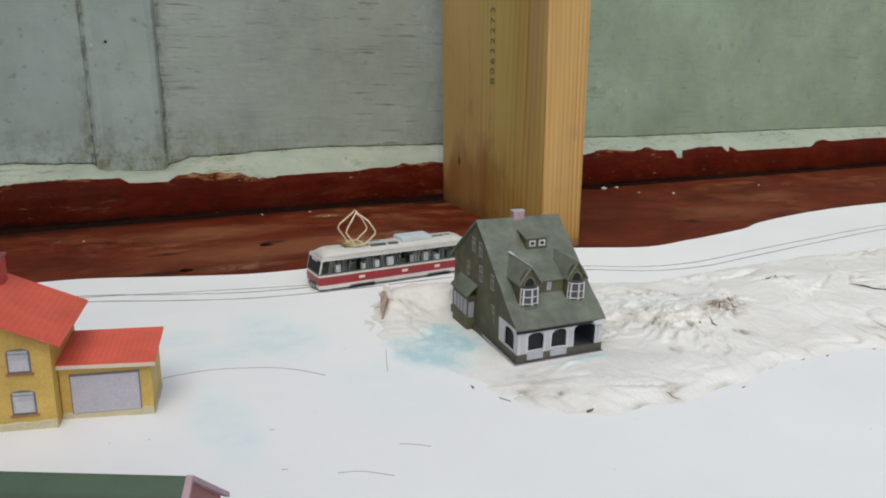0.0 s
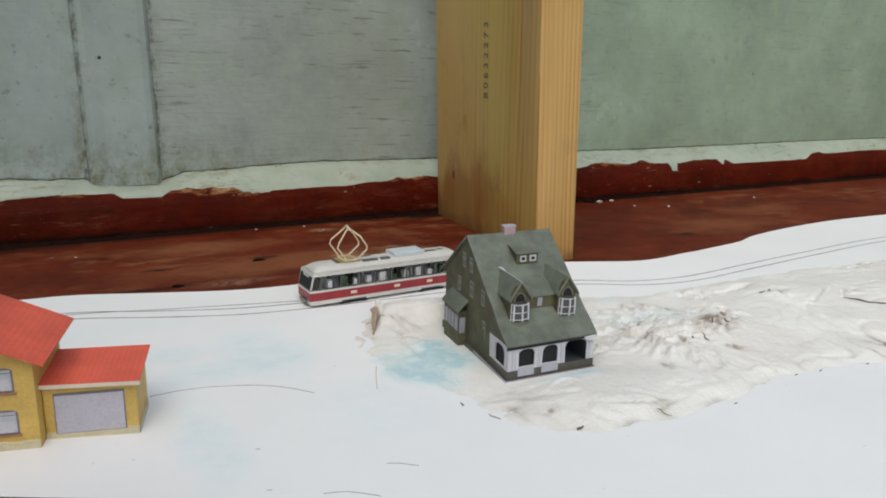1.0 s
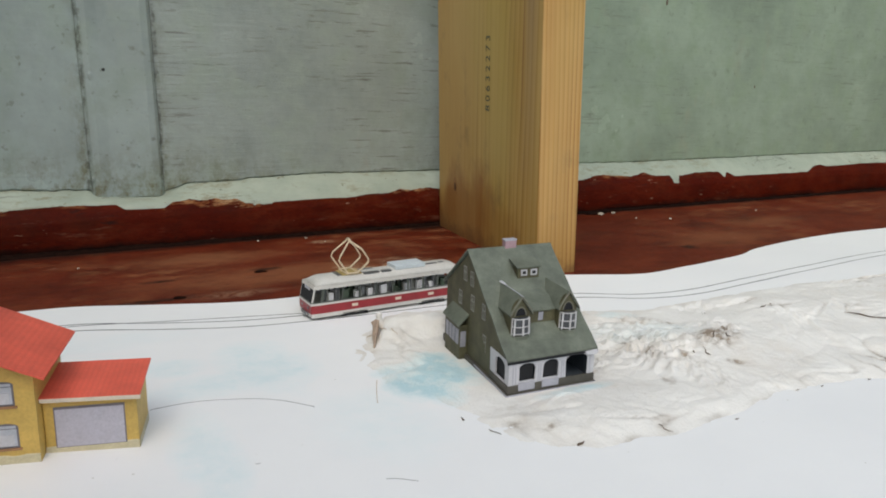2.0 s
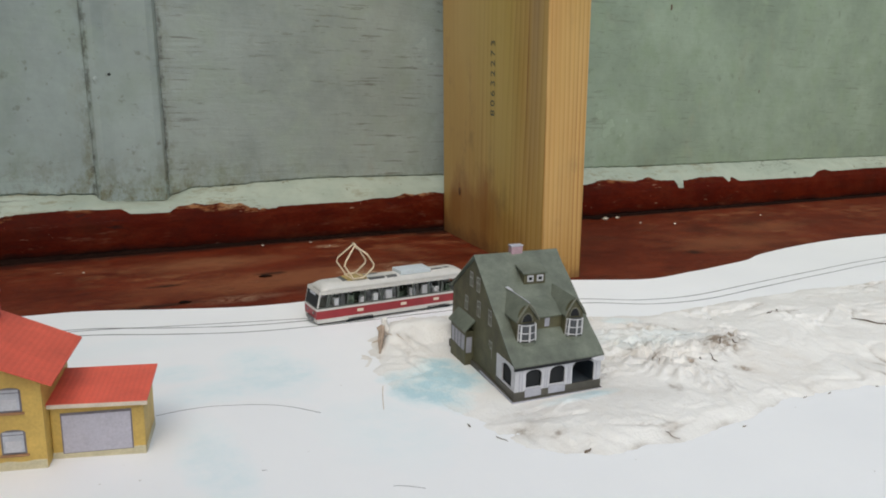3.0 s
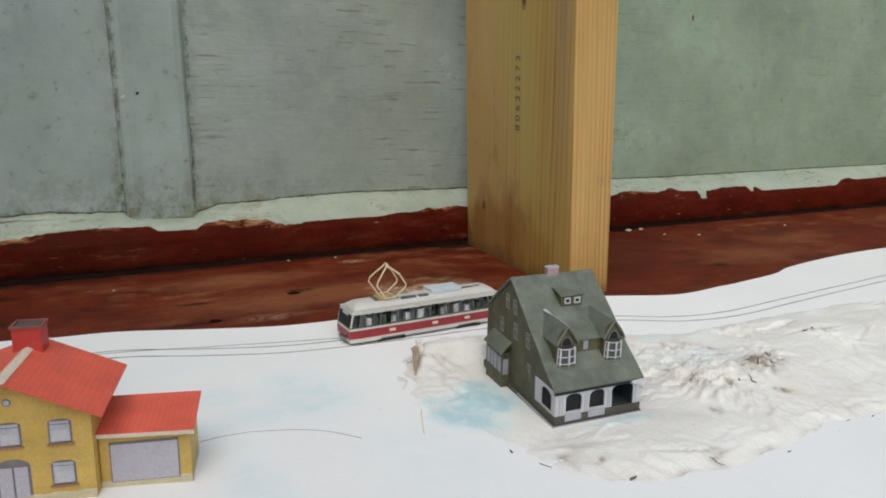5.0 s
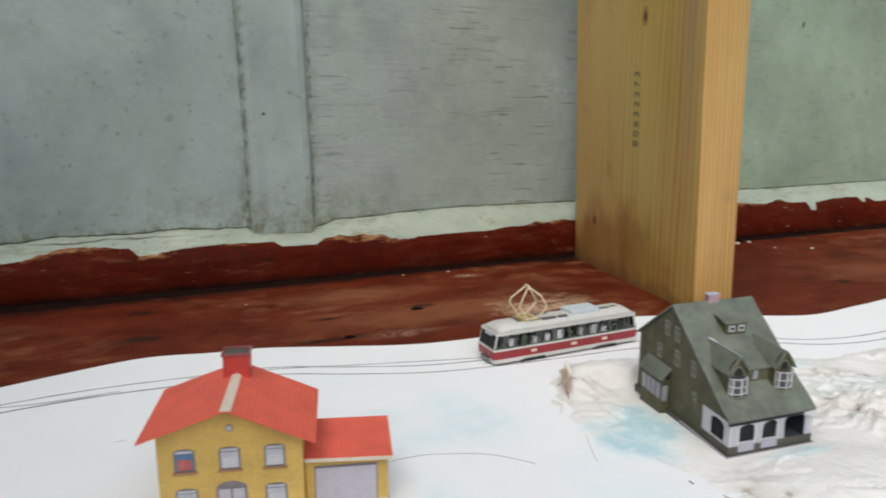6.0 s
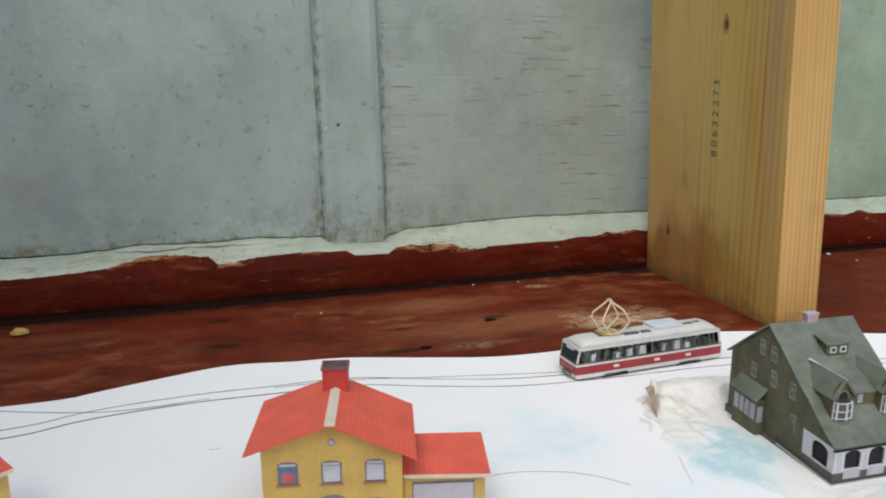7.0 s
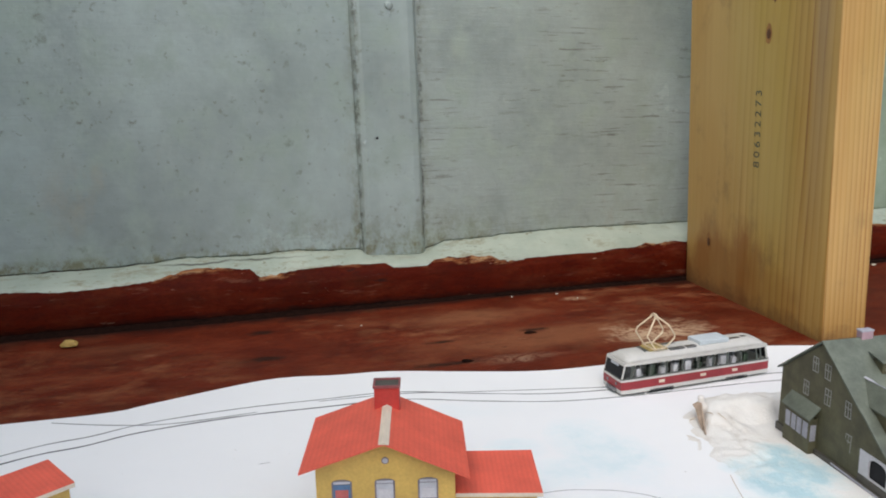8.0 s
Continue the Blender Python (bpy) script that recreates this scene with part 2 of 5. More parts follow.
def red_board(name, skirting, tone=1.0):
    """Chipped red-brown gloss paint over bare wood, scuffed, dusty and worn through in patches."""
    m, tree, shader = start(name, 0.4)
    vec, along = coords(tree), coords(tree, (1, 2.6, 3))
    shades = ((0.080, 0.0100, 0.0030), (0.122, 0.0175, 0.0055), (0.168, 0.0300, 0.0105)) if not skirting else ((0.080, 0.0058, 0.0010), (0.125, 0.0100, 0.0020), (0.170, 0.0180, 0.0044))
    col = ramp(tree, noisy(tree, coords(tree, (1, 1.25, 2)), 14, 10, 0.74, 0.3), tuple((p, tuple(c * tone for c in rgb)) for p, rgb in zip((0.34, 0.5, 0.66), shades)))
    # fine streaks of the brush and of the grain below
    streak = noisy(tree, coords(tree, (1, 9, 9)), 34, 6, 0.72)
    col = mix(tree, 0.4, col, ramp(tree, streak, ((0.3, (0.55, 0.5, 0.5)), (0.7, (1, 1, 1)))), "MULTIPLY")
    grit = noisy(tree, coords(tree, (1, 1.2, 1.5)), 190, 4, 0.7)
    col = mix(tree, 0.55, col, ramp(tree, grit, ((0.34, (0.5, 0.45, 0.45)), (0.5, (0.95, 0.95, 0.95)), (0.7, (1.0, 1.0, 1.0)))), "MULTIPLY")
    ragged = noisy(tree, coords(tree, (1, 1.8, 3)), 26, 9, 0.72)
    worn = calc(tree, "MULTIPLY", mask(tree, ragged, 0.47, 0.62), mask(tree, noisy(tree, vec, 4.2, 2), 0.42, 0.60))
    if not skirting:
        for cx, cy, rx, ry, k in ((140, 712, 70, 30, 1.0), (190, 632, 130, 36, 0.9), (30, 722, 26, 12, 0.5), (690, 600, 90, 40, 0.7), (820, 655, 90, 30, 0.7), (-190, 716, 60, 16, 0.4), (170, 652, 30, 14, 0.5)):
            worn = calc(tree, "MAXIMUM", worn, calc(tree, "MULTIPLY", blot(tree, cx, cy, rx, ry, ragged), k))
    col = mix(tree, calc(tree, "MULTIPLY", worn, 0.62 if not skirting else 0.12), col, (0.250, 0.105, 0.050))
    scuff = calc(tree, "MULTIPLY", mask(tree, noisy(tree, coords(tree, (1, 5, 5)), 30, 7, 0.66), 0.58, 0.68), mask(tree, noisy(tree, vec, 8, 3), 0.47, 0.6))
    col = mix(tree, calc(tree, "MULTIPLY", scuff, 0.36 if not skirting else 0.25), col, (0.26, 0.13, 0.08))
    chips = calc(tree, "MULTIPLY", mask(tree, noisy(tree, coords(tree, (1, 3.0, 4)), 60, 5, 0.7), 0.665, 0.69), mask(tree, noisy(tree, vec, 6.5, 2), 0.44, 0.56))
    col = mix(tree, calc(tree, "MULTIPLY", chips, 0.6), col, (0.40, 0.27, 0.19))
    dirt = mask(tree, noisy(tree, coords(tree, (1, 2.2, 3)), 24, 7, 0.74), 0.64, 0.69)
    col = mix(tree, calc(tree, "MULTIPLY", dirt, 0.8), col, (0.018, 0.008, 0.006))
    grime = calc(tree, "MULTIPLY", mask(tree, noisy(tree, coords(tree, (1, 1.6, 2)), 9, 8, 0.7), 0.53, 0.68), 0.45)
    col = mix(tree, grime, col, (0.030, 0.008, 0.004))
    height = calc(tree, "ADD", noisy(tree, along, 40, 6, 0.7), calc(tree, "MULTIPLY", streak, 0.6))
    if not skirting:
        crust = noisy(tree, coords(tree, (1, 1.3, 1)), 55, 8, 0.74, 1.0)
        for cx, cy, rx, ry, k in ((284, 616, 52, 32, 1.0), (275, 566, 24, 14, 0.7), (262, 742, 16, 8, 0.6), (140, 590, 40, 10, 0.35)):
            spill = calc(tree, "MULTIPLY", blot(tree, cx, cy, rx, ry, ragged), mask(tree, crust, 0.44, 0.54))
            col = mix(tree, calc(tree, "MULTIPLY", spill, k), col, (0.46, 0.32, 0.21))
        for cx, cy, rx, ry in ((-60, 724, 14, 8), (-60, 652, 18, 7), (80, 594, 34, 6), (178, 656, 16, 5), (89, 648, 14, 4), (619, 577, 12, 9), (408, 768, 46, 12)):
            col = mix(tree, calc(tree, "MULTIPLY", blot(tree, cx, cy, rx, ry, crust), 0.85), col, (0.016, 0.007, 0.004))
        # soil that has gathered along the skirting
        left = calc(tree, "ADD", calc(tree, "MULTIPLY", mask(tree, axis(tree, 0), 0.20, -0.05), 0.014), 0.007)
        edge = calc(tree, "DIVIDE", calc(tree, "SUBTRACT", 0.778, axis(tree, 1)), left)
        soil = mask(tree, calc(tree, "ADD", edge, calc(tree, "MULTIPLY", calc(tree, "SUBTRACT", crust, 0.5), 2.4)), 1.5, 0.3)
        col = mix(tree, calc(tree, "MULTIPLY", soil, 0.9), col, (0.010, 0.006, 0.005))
    else:
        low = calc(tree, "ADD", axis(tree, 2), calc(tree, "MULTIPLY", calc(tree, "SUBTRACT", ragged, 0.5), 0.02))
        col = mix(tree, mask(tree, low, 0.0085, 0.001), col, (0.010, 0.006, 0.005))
        gone = tree.nodes.new("ShaderNodeAttribute")
        gone.attribute_name = "bare"
        bare = calc(tree, "MULTIPLY", gone.outputs["Fac"], mask(tree, noisy(tree, coords(tree, (1, 2, 2.4)), 65, 7, 0.74), 0.42, 0.54))
        wood = ramp(tree, noisy(tree, coords(tree, (1, 6, 8)), 38, 6, 0.7), ((0.3, (0.13, 0.030, 0.010)), (0.5, (0.27, 0.115, 0.045)), (0.68, (0.42, 0.31, 0.18))))
        col = mix(tree, bare, col, wood)
        height = calc(tree, "SUBTRACT", height, bare)
    tree.links.new(col, shader.inputs["Base Color"])
    tree.links.new(mask(tree, worn, -2.2, 1.4), shader.inputs["Roughness"])
    shader.inputs["Specular IOR Level"].default_value = 0.07 if skirting else 0.11
    relief(tree, shader, height, 0.4, 0.0018)
    return m


def pale_coat(name):
    """Thick pale green oil paint with hairline cracks, specks and a little mould."""
    m, tree, shader = start(name, 0.5)
    vec = coords(tree)
    col = ramp(tree, noisy(tree, vec, 24, 6), ((0.3, (0.285, 0.335, 0.282)), (0.7, (0.40, 0.445, 0.375))))
    col = mix(tree, mask(tree, noisy(tree, vec, 110, 4), 0.64, 0.74), col, (0.17, 0.15, 0.09))
    mould = calc(tree, "MULTIPLY", mask(tree, noisy(tree, coords(tree, (1, 2, 2)), 40, 6, 0.7), 0.50, 0.66), calc(tree, "MAXIMUM", mask(tree, noisy(tree, vec, 8, 2), 0.46, 0.6), calc(tree, "MAXIMUM", mask(tree, calc(tree, "ABSOLUTE", calc(tree, "SUBTRACT", axis(tree, 0), 0.15)), 0.09, 0.02), mask(tree, calc(tree, "ABSOLUTE", calc(tree, "ADD", axis(tree, 0), 0.03)), 0.08, 0.02))))
    col = mix(tree, calc(tree, "MULTIPLY", mould, 0.7), col, (0.19, 0.155, 0.075))
    line = noisy(tree, coords(tree, (1, 4, 6)), 16, 5, 0.6)
    crack = calc(tree, "MULTIPLY", mask(tree, calc(tree, "ABSOLUTE", calc(tree, "SUBTRACT", line, 0.5)), 0.012, 0.003), mask(tree, noisy(tree, vec, 11, 2), 0.50, 0.58))
    col = mix(tree, calc(tree, "MULTIPLY", crack, 0.8), col, (0.06, 0.055, 0.035))
    way = calc(tree, "ADD", calc(tree, "MULTIPLY", noisy(tree, coords(tree, (1, 0, 0)), 14, 6, 0.6), 0.011), 0.0465)
    split = calc(tree, "MULTIPLY", mask(tree, calc(tree, "ABSOLUTE", calc(tree, "SUBTRACT", axis(tree, 2), way)), 0.0009, 0.0003), calc(tree, "MULTIPLY", mask(tree, axis(tree, 0), 0.0, -0.06), mask(tree, noisy(tree, coords(tree, (1, 0, 0)), 10, 3), 0.40, 0.50)))
    crack = calc(tree, "MAXIMUM", crack, split)
    col = mix(tree, calc(tree, "MULTIPLY", split, 0.85), col, (0.045, 0.042, 0.03))
    tree.links.new(col, shader.inputs["Base Color"])
    relief(tree, shader, calc(tree, "SUBTRACT", calc(tree, "ADD", noisy(tree, vec, 60, 5), noisy(tree, coords(tree, (1, 3, 5)), 30, 5)), crack), 0.4, 0.002)
    return m


def timber(name):
    """Planed pine: growth rings as upright stripes, resin tint near the foot, fine pores."""
    m, tree, shader = start(name, 0.5)
    sep = tree.nodes.new("ShaderNodeSeparateXYZ")
    tree.links.new(coords(tree), sep.inputs[0])
    bend = noisy(tree, coords(tree, (1, 1, 0.09)), 13, 3)
    lines = calc(tree, "ADD", calc(tree, "MULTIPLY", sep.outputs[0], 235.0), calc(tree, "MULTIPLY", sep.outputs[1], 108.0))
    lines = calc(tree, "ADD", lines, calc(tree, "ADD", calc(tree, "MULTIPLY", sep.outputs[2], 2.2), calc(tree, "MULTIPLY", bend, 3.4)))
    rings = calc(tree, "POWER", calc(tree, "FRACT", lines), 2.4)
    late = noisy(tree, coords(tree, (1, 1, 0.03)), 24, 3)
    rings = calc(tree, "MULTIPLY", rings, mask(tree, late, 0.30, 0.55))
    rings = calc(tree, "MULTIPLY", rings, calc(tree, "ADD", calc(tree, "MULTIPLY", mask(tree, sep.outputs[1], 0.19, 0.10), 0.75), 0.25))
    col = ramp(tree, rings, ((0.0, (0.50, 0.335, 0.110)), (0.4, (0.44, 0.27, 0.070)), (1.0, (0.235, 0.105, 0.022))))
    streak = noisy(tree, coords(tree, (1, 1, 0.02)), 260, 4)
    col = mix(tree, 0.4, col, ramp(tree, streak, ((0.3, (0.62, 0.58, 0.5)), (0.7, (1, 1, 1)))), "MULTIPLY")
    wide = noisy(tree, coords(tree, (1, 1, 0.12)), 16, 4)
    col = mix(tree, mask(tree, wide, 0.45, 0.7), col, mix(tree, 0.6, col, (0.70, 0.56, 0.22), "MULTIPLY"))
    band = calc(tree, "MULTIPLY", mask(tree, calc(tree, "ABSOLUTE", calc(tree, "SUBTRACT", calc(tree, "ADD", axis(tree, 1), calc(tree, "MULTIPLY", bend, 0.02)), 0.030)), 0.016, 0.004), mask(tree, axis(tree, 2), 0.05, 0.26))
    col = mix(tree, calc(tree, "MULTIPLY", band, 0.55), col, (0.27, 0.19, 0.115))
    olive = mask(tree, noisy(tree, coords(tree, (1, 1, 0.25)), 11, 3), 0.50, 0.66)
    col = mix(tree, calc(tree, "MULTIPLY", olive, 0.4), col, (0.36, 0.27, 0.06))
    drift = calc(tree, "ADD", axis(tree, 1), calc(tree, "MULTIPLY", calc(tree, "SUBTRACT", noisy(tree, coords(tree, (1, 1, 0.1)), 20, 4), 0.5), 0.06))
    col = mix(tree, calc(tree, "MULTIPLY", mask(tree, drift, 0.13, 0.17), 0.4), col, (0.46, 0.27, 0.085))
    col = mix(tree, calc(tree, "MULTIPLY", mask(tree, calc(tree, "ABSOLUTE", calc(tree, "SUBTRACT", drift, 0.085)), 0.045, 0.01), 0.4), col, (0.44, 0.33, 0.068))
    col = mix(tree, calc(tree, "MULTIPLY", mask(tree, sep.outputs[1], 0.003, 0.0005), 0.45), col, mix(tree, 1.0, col, (1.0, 0.80, 0.95), "MULTIPLY"))
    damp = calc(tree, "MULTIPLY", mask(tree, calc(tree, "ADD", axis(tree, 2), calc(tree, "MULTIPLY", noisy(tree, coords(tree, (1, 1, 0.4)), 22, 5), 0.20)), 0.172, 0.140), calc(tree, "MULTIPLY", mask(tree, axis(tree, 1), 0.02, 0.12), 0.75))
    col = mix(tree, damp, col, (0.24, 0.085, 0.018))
    pale = mask(tree, noisy(tree, coords(tree, (1, 1, 0.35)), 9, 4, 0.6), 0.46, 0.66)
    col = mix(tree, calc(tree, "MULTIPLY", pale, 0.35), col, (0.50, 0.37, 0.15))
    grub = calc(tree, "MULTIPLY", mask(tree, noisy(tree, coords(tree, (1, 1, 0.6)), 42, 6, 0.7), 0.52, 0.66), mask(tree, noisy(tree, coords(tree), 10, 2), 0.48, 0.6))
    col = mix(tree, calc(tree, "MULTIPLY", grub, 0.45), col, (0.20, 0.125, 0.05))
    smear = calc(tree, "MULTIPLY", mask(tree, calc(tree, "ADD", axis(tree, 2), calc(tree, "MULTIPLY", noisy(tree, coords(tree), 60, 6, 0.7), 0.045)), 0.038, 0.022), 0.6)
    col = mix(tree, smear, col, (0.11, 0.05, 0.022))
    tree.links.new(col, shader.inputs["Base Color"])
    relief(tree, shader, streak, 0.12, 0.0005)
    return m


STAINS = ((112, 392, 26, 44, 0.42), (84, 372, 40, 18, 0.36), (64, 300, 14, 46, 0.34), (66, 408, 16, 16, 0.34), (138, 296, 30, 40, 0.22), (176, 330, 20, 30, 0.9), (192, 340, 20, 28, 0.9), (168, 352, 14, 10, 0.6), (236, 285, 24, 7, 0.6), (330, 332, 34, 20, 0.22), (338, 374, 16, 12, 0.30), (300, 352, 26, 12, 0.15), (30, 470, 60, 16, 0.12))


def stained(tree, col, amount):
    """Pale blue watercolour washes on the paper, each an uneven blot."""
    ax, ay = axis(tree, 0), axis(tree, 1)
    wob = noisy(tree, coords(tree), 38, 5)
    total = 0.0
    for cx, cy, rx, ry, s in STAINS:
        dx = calc(tree, "DIVIDE", calc(tree, "SUBTRACT", ax, cx * MM), rx * MM)
        dy = calc(tree, "DIVIDE", calc(tree, "SUBTRACT", ay, cy * MM), ry * MM)
        d = calc(tree, "ADD", calc(tree, "MULTIPLY", dx, dx), calc(tree, "MULTIPLY", dy, dy))
        d = calc(tree, "ADD", d, calc(tree, "MULTIPLY", calc(tree, "SUBTRACT", wob, 0.5), 2.2))
        total = calc(tree, "MAXIMUM", total, calc(tree, "MULTIPLY", mask(tree, d, 1.25, 0.15), s))
    total = calc(tree, "MULTIPLY", total, mask(tree, noisy(tree, coords(tree, (1, 1, 1)), 90, 6, 0.7), 0.1, 0.6))
    wash = ramp(tree, total, ((0.15, (0.64, 0.83, 0.88)), (0.75, (0.44, 0.645, 0.71))))
    return mix(tree, calc(tree, "MINIMUM", calc(tree, "MULTIPLY", total, amount * 1.3), 0.9), col, wash)


def paper_white():
    m, tree, shader = start("white_drawing_paper", 0.55)
    vec = coords(tree)
    col = ramp(tree, noisy(tree, vec, 8, 4), ((0.3, (0.83, 0.835, 0.855)), (0.7, (0.88, 0.882, 0.895))))
    col = mix(tree, mask(tree, noisy(tree, vec, 320, 2, 0.5), 0.76, 0.80), col, (0.5, 0.49, 0.46))
    tree.links.new(stained(tree, col, 0.85), shader.inputs["Base Color"])
    relief(tree, shader, calc(tree, "ADD", noisy(tree, vec, 900, 3), calc(tree, "MULTIPLY", noisy(tree, vec, 25, 3), 2.0)), 0.12, 0.0008)
    return m


def snow_crust():
    """Glued tissue and plaster, cream white; dirt and painted-in shade darken the creases."""
    m, tree, shader = start("plastered_tissue", 0.75)
    vec = coords(tree)
    col = ramp(tree, noisy(tree, vec, 30, 6), ((0.3, (0.735, 0.715, 0.69)), (0.7, (0.83, 0.815, 0.79))))
    # the vertex attribute holds dirt and also shade painted into the creases
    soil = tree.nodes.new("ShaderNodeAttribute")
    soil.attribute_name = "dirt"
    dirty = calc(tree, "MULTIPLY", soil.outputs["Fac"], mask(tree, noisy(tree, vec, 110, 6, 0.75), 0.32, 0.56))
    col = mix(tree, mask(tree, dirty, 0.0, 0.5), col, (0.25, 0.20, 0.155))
    smudge = calc(tree, "MULTIPLY", mask(tree, noisy(tree, vec, 60, 6, 0.75), 0.56, 0.66), mask(tree, noisy(tree, vec, 13, 3), 0.5, 0.60))
    col = mix(tree, calc(tree, "MULTIPLY", smudge, 0.5), col, (0.42, 0.345, 0.28))
    tint = calc(tree, "MULTIPLY", mask(tree, noisy(tree, vec, 17, 5, 0.65), 0.48, 0.66), 0.4)
    col = mix(tree, tint, col, (0.62, 0.555, 0.485))
    tree.links.new(stained(tree, col, 0.9), shader.inputs["Base Color"])
    wrinkle = calc(tree, "ABSOLUTE", calc(tree, "SUBTRACT", noisy(tree, vec, 95, 4, 0.55, 1.2), 0.5))
    height = calc(tree, "ADD", calc(tree, "MULTIPLY", mask(tree, wrinkle, 0.0, 0.10), 0.35), calc(tree, "ADD", noisy(tree, vec, 260, 6, 0.7), noisy(tree, vec, 700, 3)))
    relief(tree, shader, height, 0.36, 0.0011)
    return m


def tiled_roof(name, rgb, rows, across, stretch):
    """Printed roof paper: rows of pantiles as a faint regular relief of colour."""
    m, tree, shader = start(name, 0.55)
    vec = coords(tree)
    w = tree.nodes.new("ShaderNodeTexWave")
    w.wave_type, w.bands_direction = "BANDS", stretch
    w.inputs["Scale"].default_value, w.inputs["Distortion"].default_value, w.inputs["Detail"].default_value = rows, 0.6, 2
    w.inputs["Detail Scale"].default_value = 3
    tree.links.new(vec, w.inputs["Vector"])
    base = ramp(tree, noisy(tree, vec, 70, 5), ((0.3, tuple(c * 0.84 for c in rgb)), (0.7, tuple(min(1, c * 1.1) for c in rgb))))
    col = mix(tree, across, base, ramp(tree, w.outputs["Fac"], ((0.15, (0.55, 0.5, 0.5)), (0.6, (1, 1, 1)))), "MULTIPLY")
    col = mix(tree, 0.25, col, ramp(tree, noisy(tree, vec, 1200, 2), ((0.3, (0.6, 0.6, 0.6)), (0.7, (1, 1, 1)))), "MULTIPLY")
    tree.links.new(col, shader.inputs["Base Color"])
    relief(tree, shader, w.outputs["Fac"], 0.12, 0.0005)
    return m


M_WALL = wall_paint("grey_green_oil_paint", (0.300, 0.357, 0.346), 0.1)
M_WALLCRACKED = wall_paint("cracked_grey_green_oil_paint", (0.318, 0.366, 0.342), 1.0)
# wall paint with the greener, dimmer light right of the post put in
M_WALLGREENLIT = wall_paint("green_lit_grey_green_oil_paint", (0.278, 0.350, 0.272), 0.6)
M_STRIP = wall_paint("grey_green_moulding_paint", (0.306, 0.362, 0.350), 0.15)
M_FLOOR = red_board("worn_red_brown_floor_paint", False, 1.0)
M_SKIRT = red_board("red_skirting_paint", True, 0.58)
M_COAT = pale_coat("pale_green_overpaint")
M_TIMBER = timber("planed_pine")
M_PAPER = paper_white()
M_SNOW = snow_crust()
M_PENCIL = plain("pencil_line", (0.05, 0.05, 0.055), 0.5, 900, 0.4)
M_FAINT = plain("faint_pencil_line", (0.20, 0.20, 0.21), 0.5, 900, 0.5)
M_INK = plain("black_stamp_ink", (0.10, 0.11, 0.075), 0.6, 900, 0.6)
M_GREENROOF = plain("green_card_roof", (0.150, 0.168, 0.132), 0.55, 230, 0.42)
M_GREENWALL = plain("olive_printed_wall", (0.096, 0.089, 0.047), 0.65, 320, 0.4)
M_LAVENDER = plain("lavender_window_print", (0.34, 0.34, 0.40), 0.5, 500, 0.25)
M_SKETCH = plain("pale_window_print", (0.29, 0.29, 0.27), 0.5, 700, 0.3)
M_WHITE = plain("white_card", (0.56, 0.56, 0.60), 0.55, 300, 0.08)
M_GREYCARD = plain("lavender_grey_print", (0.42, 0.42, 0.48), 0.55, 400, 0.1)
M_DARK = plain("dark_opening", (0.010, 0.011, 0.014), 0.85, 300, 0.3)
M_BLUEFLOOR = plain("blue_grey_porch_floor", (0.10, 0.125, 0.16), 0.5, 300, 0.25)
M_SLATE = plain("slate_grey_pane", (0.065, 0.07, 0.08), 0.4, 400, 0.3)
M_CASEMENT = plain("off_white_casement", (0.55, 0.55, 0.57), 0.5, 400, 0.15)
M_PLINTH = plain("dark_brown_plinth", (0.085, 0.078, 0.065), 0.6, 300, 0.25)
M_PINK = plain("mauve_chimney_card", (0.41, 0.27, 0.31), 0.55, 400, 0.12)
M_YELLOW = plain("ochre_yellow_printed_wall", (0.64, 0.43, 0.112), 0.55, 180, 0.2)
M_REDROOF = tiled_roof("red_printed_tiles", (0.73, 0.118, 0.073), 150, 0.12, "X")
M_REDCARD = plain("red_card", (0.52, 0.05, 0.042), 0.45, 200, 0.16)
M_CREAM = plain("cream_card", (0.72, 0.62, 0.50), 0.55, 300, 0.1)
M_DOORPRINT = plain("lavender_door_print", (0.50, 0.48, 0.55), 0.5, 260, 0.06)
M_GREYLINE = plain("grey_printed_line", (0.20, 0.18, 0.20), 0.5, 600, 0.25)
M_PANE = plain("pale_blue_pane_print", (0.50, 0.52, 0.58), 0.4, 400, 0.2)
M_PANEBLUE = plain("blue_pane_print", (0.10, 0.19, 0.34), 0.4, 400, 0.3)
M_PANERED = plain("red_curtain_print", (0.50, 0.13, 0.12), 0.4, 400, 0.3)
M_SILL = plain("brown_sill_print", (0.40, 0.21, 0.10), 0.5, 500, 0.2)
M_GREENTILE = tiled_roof("dark_green_printed_tiles", (0.045, 0.085, 0.048), 60, 0.45, "Z")
M_MAROON = plain("maroon_gable_print", (0.27, 0.075, 0.08), 0.55, 250, 0.2)
M_TRAMCREAM = plain("cream_tram_paint", (0.60, 0.585, 0.555), 0.4, 300, 0.08)
M_TRAMRED = plain("dark_red_tram_paint", (0.30, 0.022, 0.030), 0.4, 300, 0.2)
M_TRAMGREY = plain("dark_grey_tram_frame", (0.085, 0.095, 0.085), 0.45, 300, 0.2)
M_TRAMIN = plain("tram_interior_grey", (0.50, 0.50, 0.46), 0.6, 300, 0.2)
M_FARPANE = plain("dark_green_window_print", (0.06, 0.08, 0.065), 0.5, 900, 0.6)
M_SEAT = plain("dark_green_tram_seat", (0.05, 0.075, 0.05), 0.6, 300, 0.2)
M_BOXBLUE = plain("pale_blue_roof_box", (0.56, 0.62, 0.66), 0.5, 300, 0.06)
M_STRAW = plain("straw_coloured_wire", (0.70, 0.57, 0.40), 0.45, 500, 0.2)
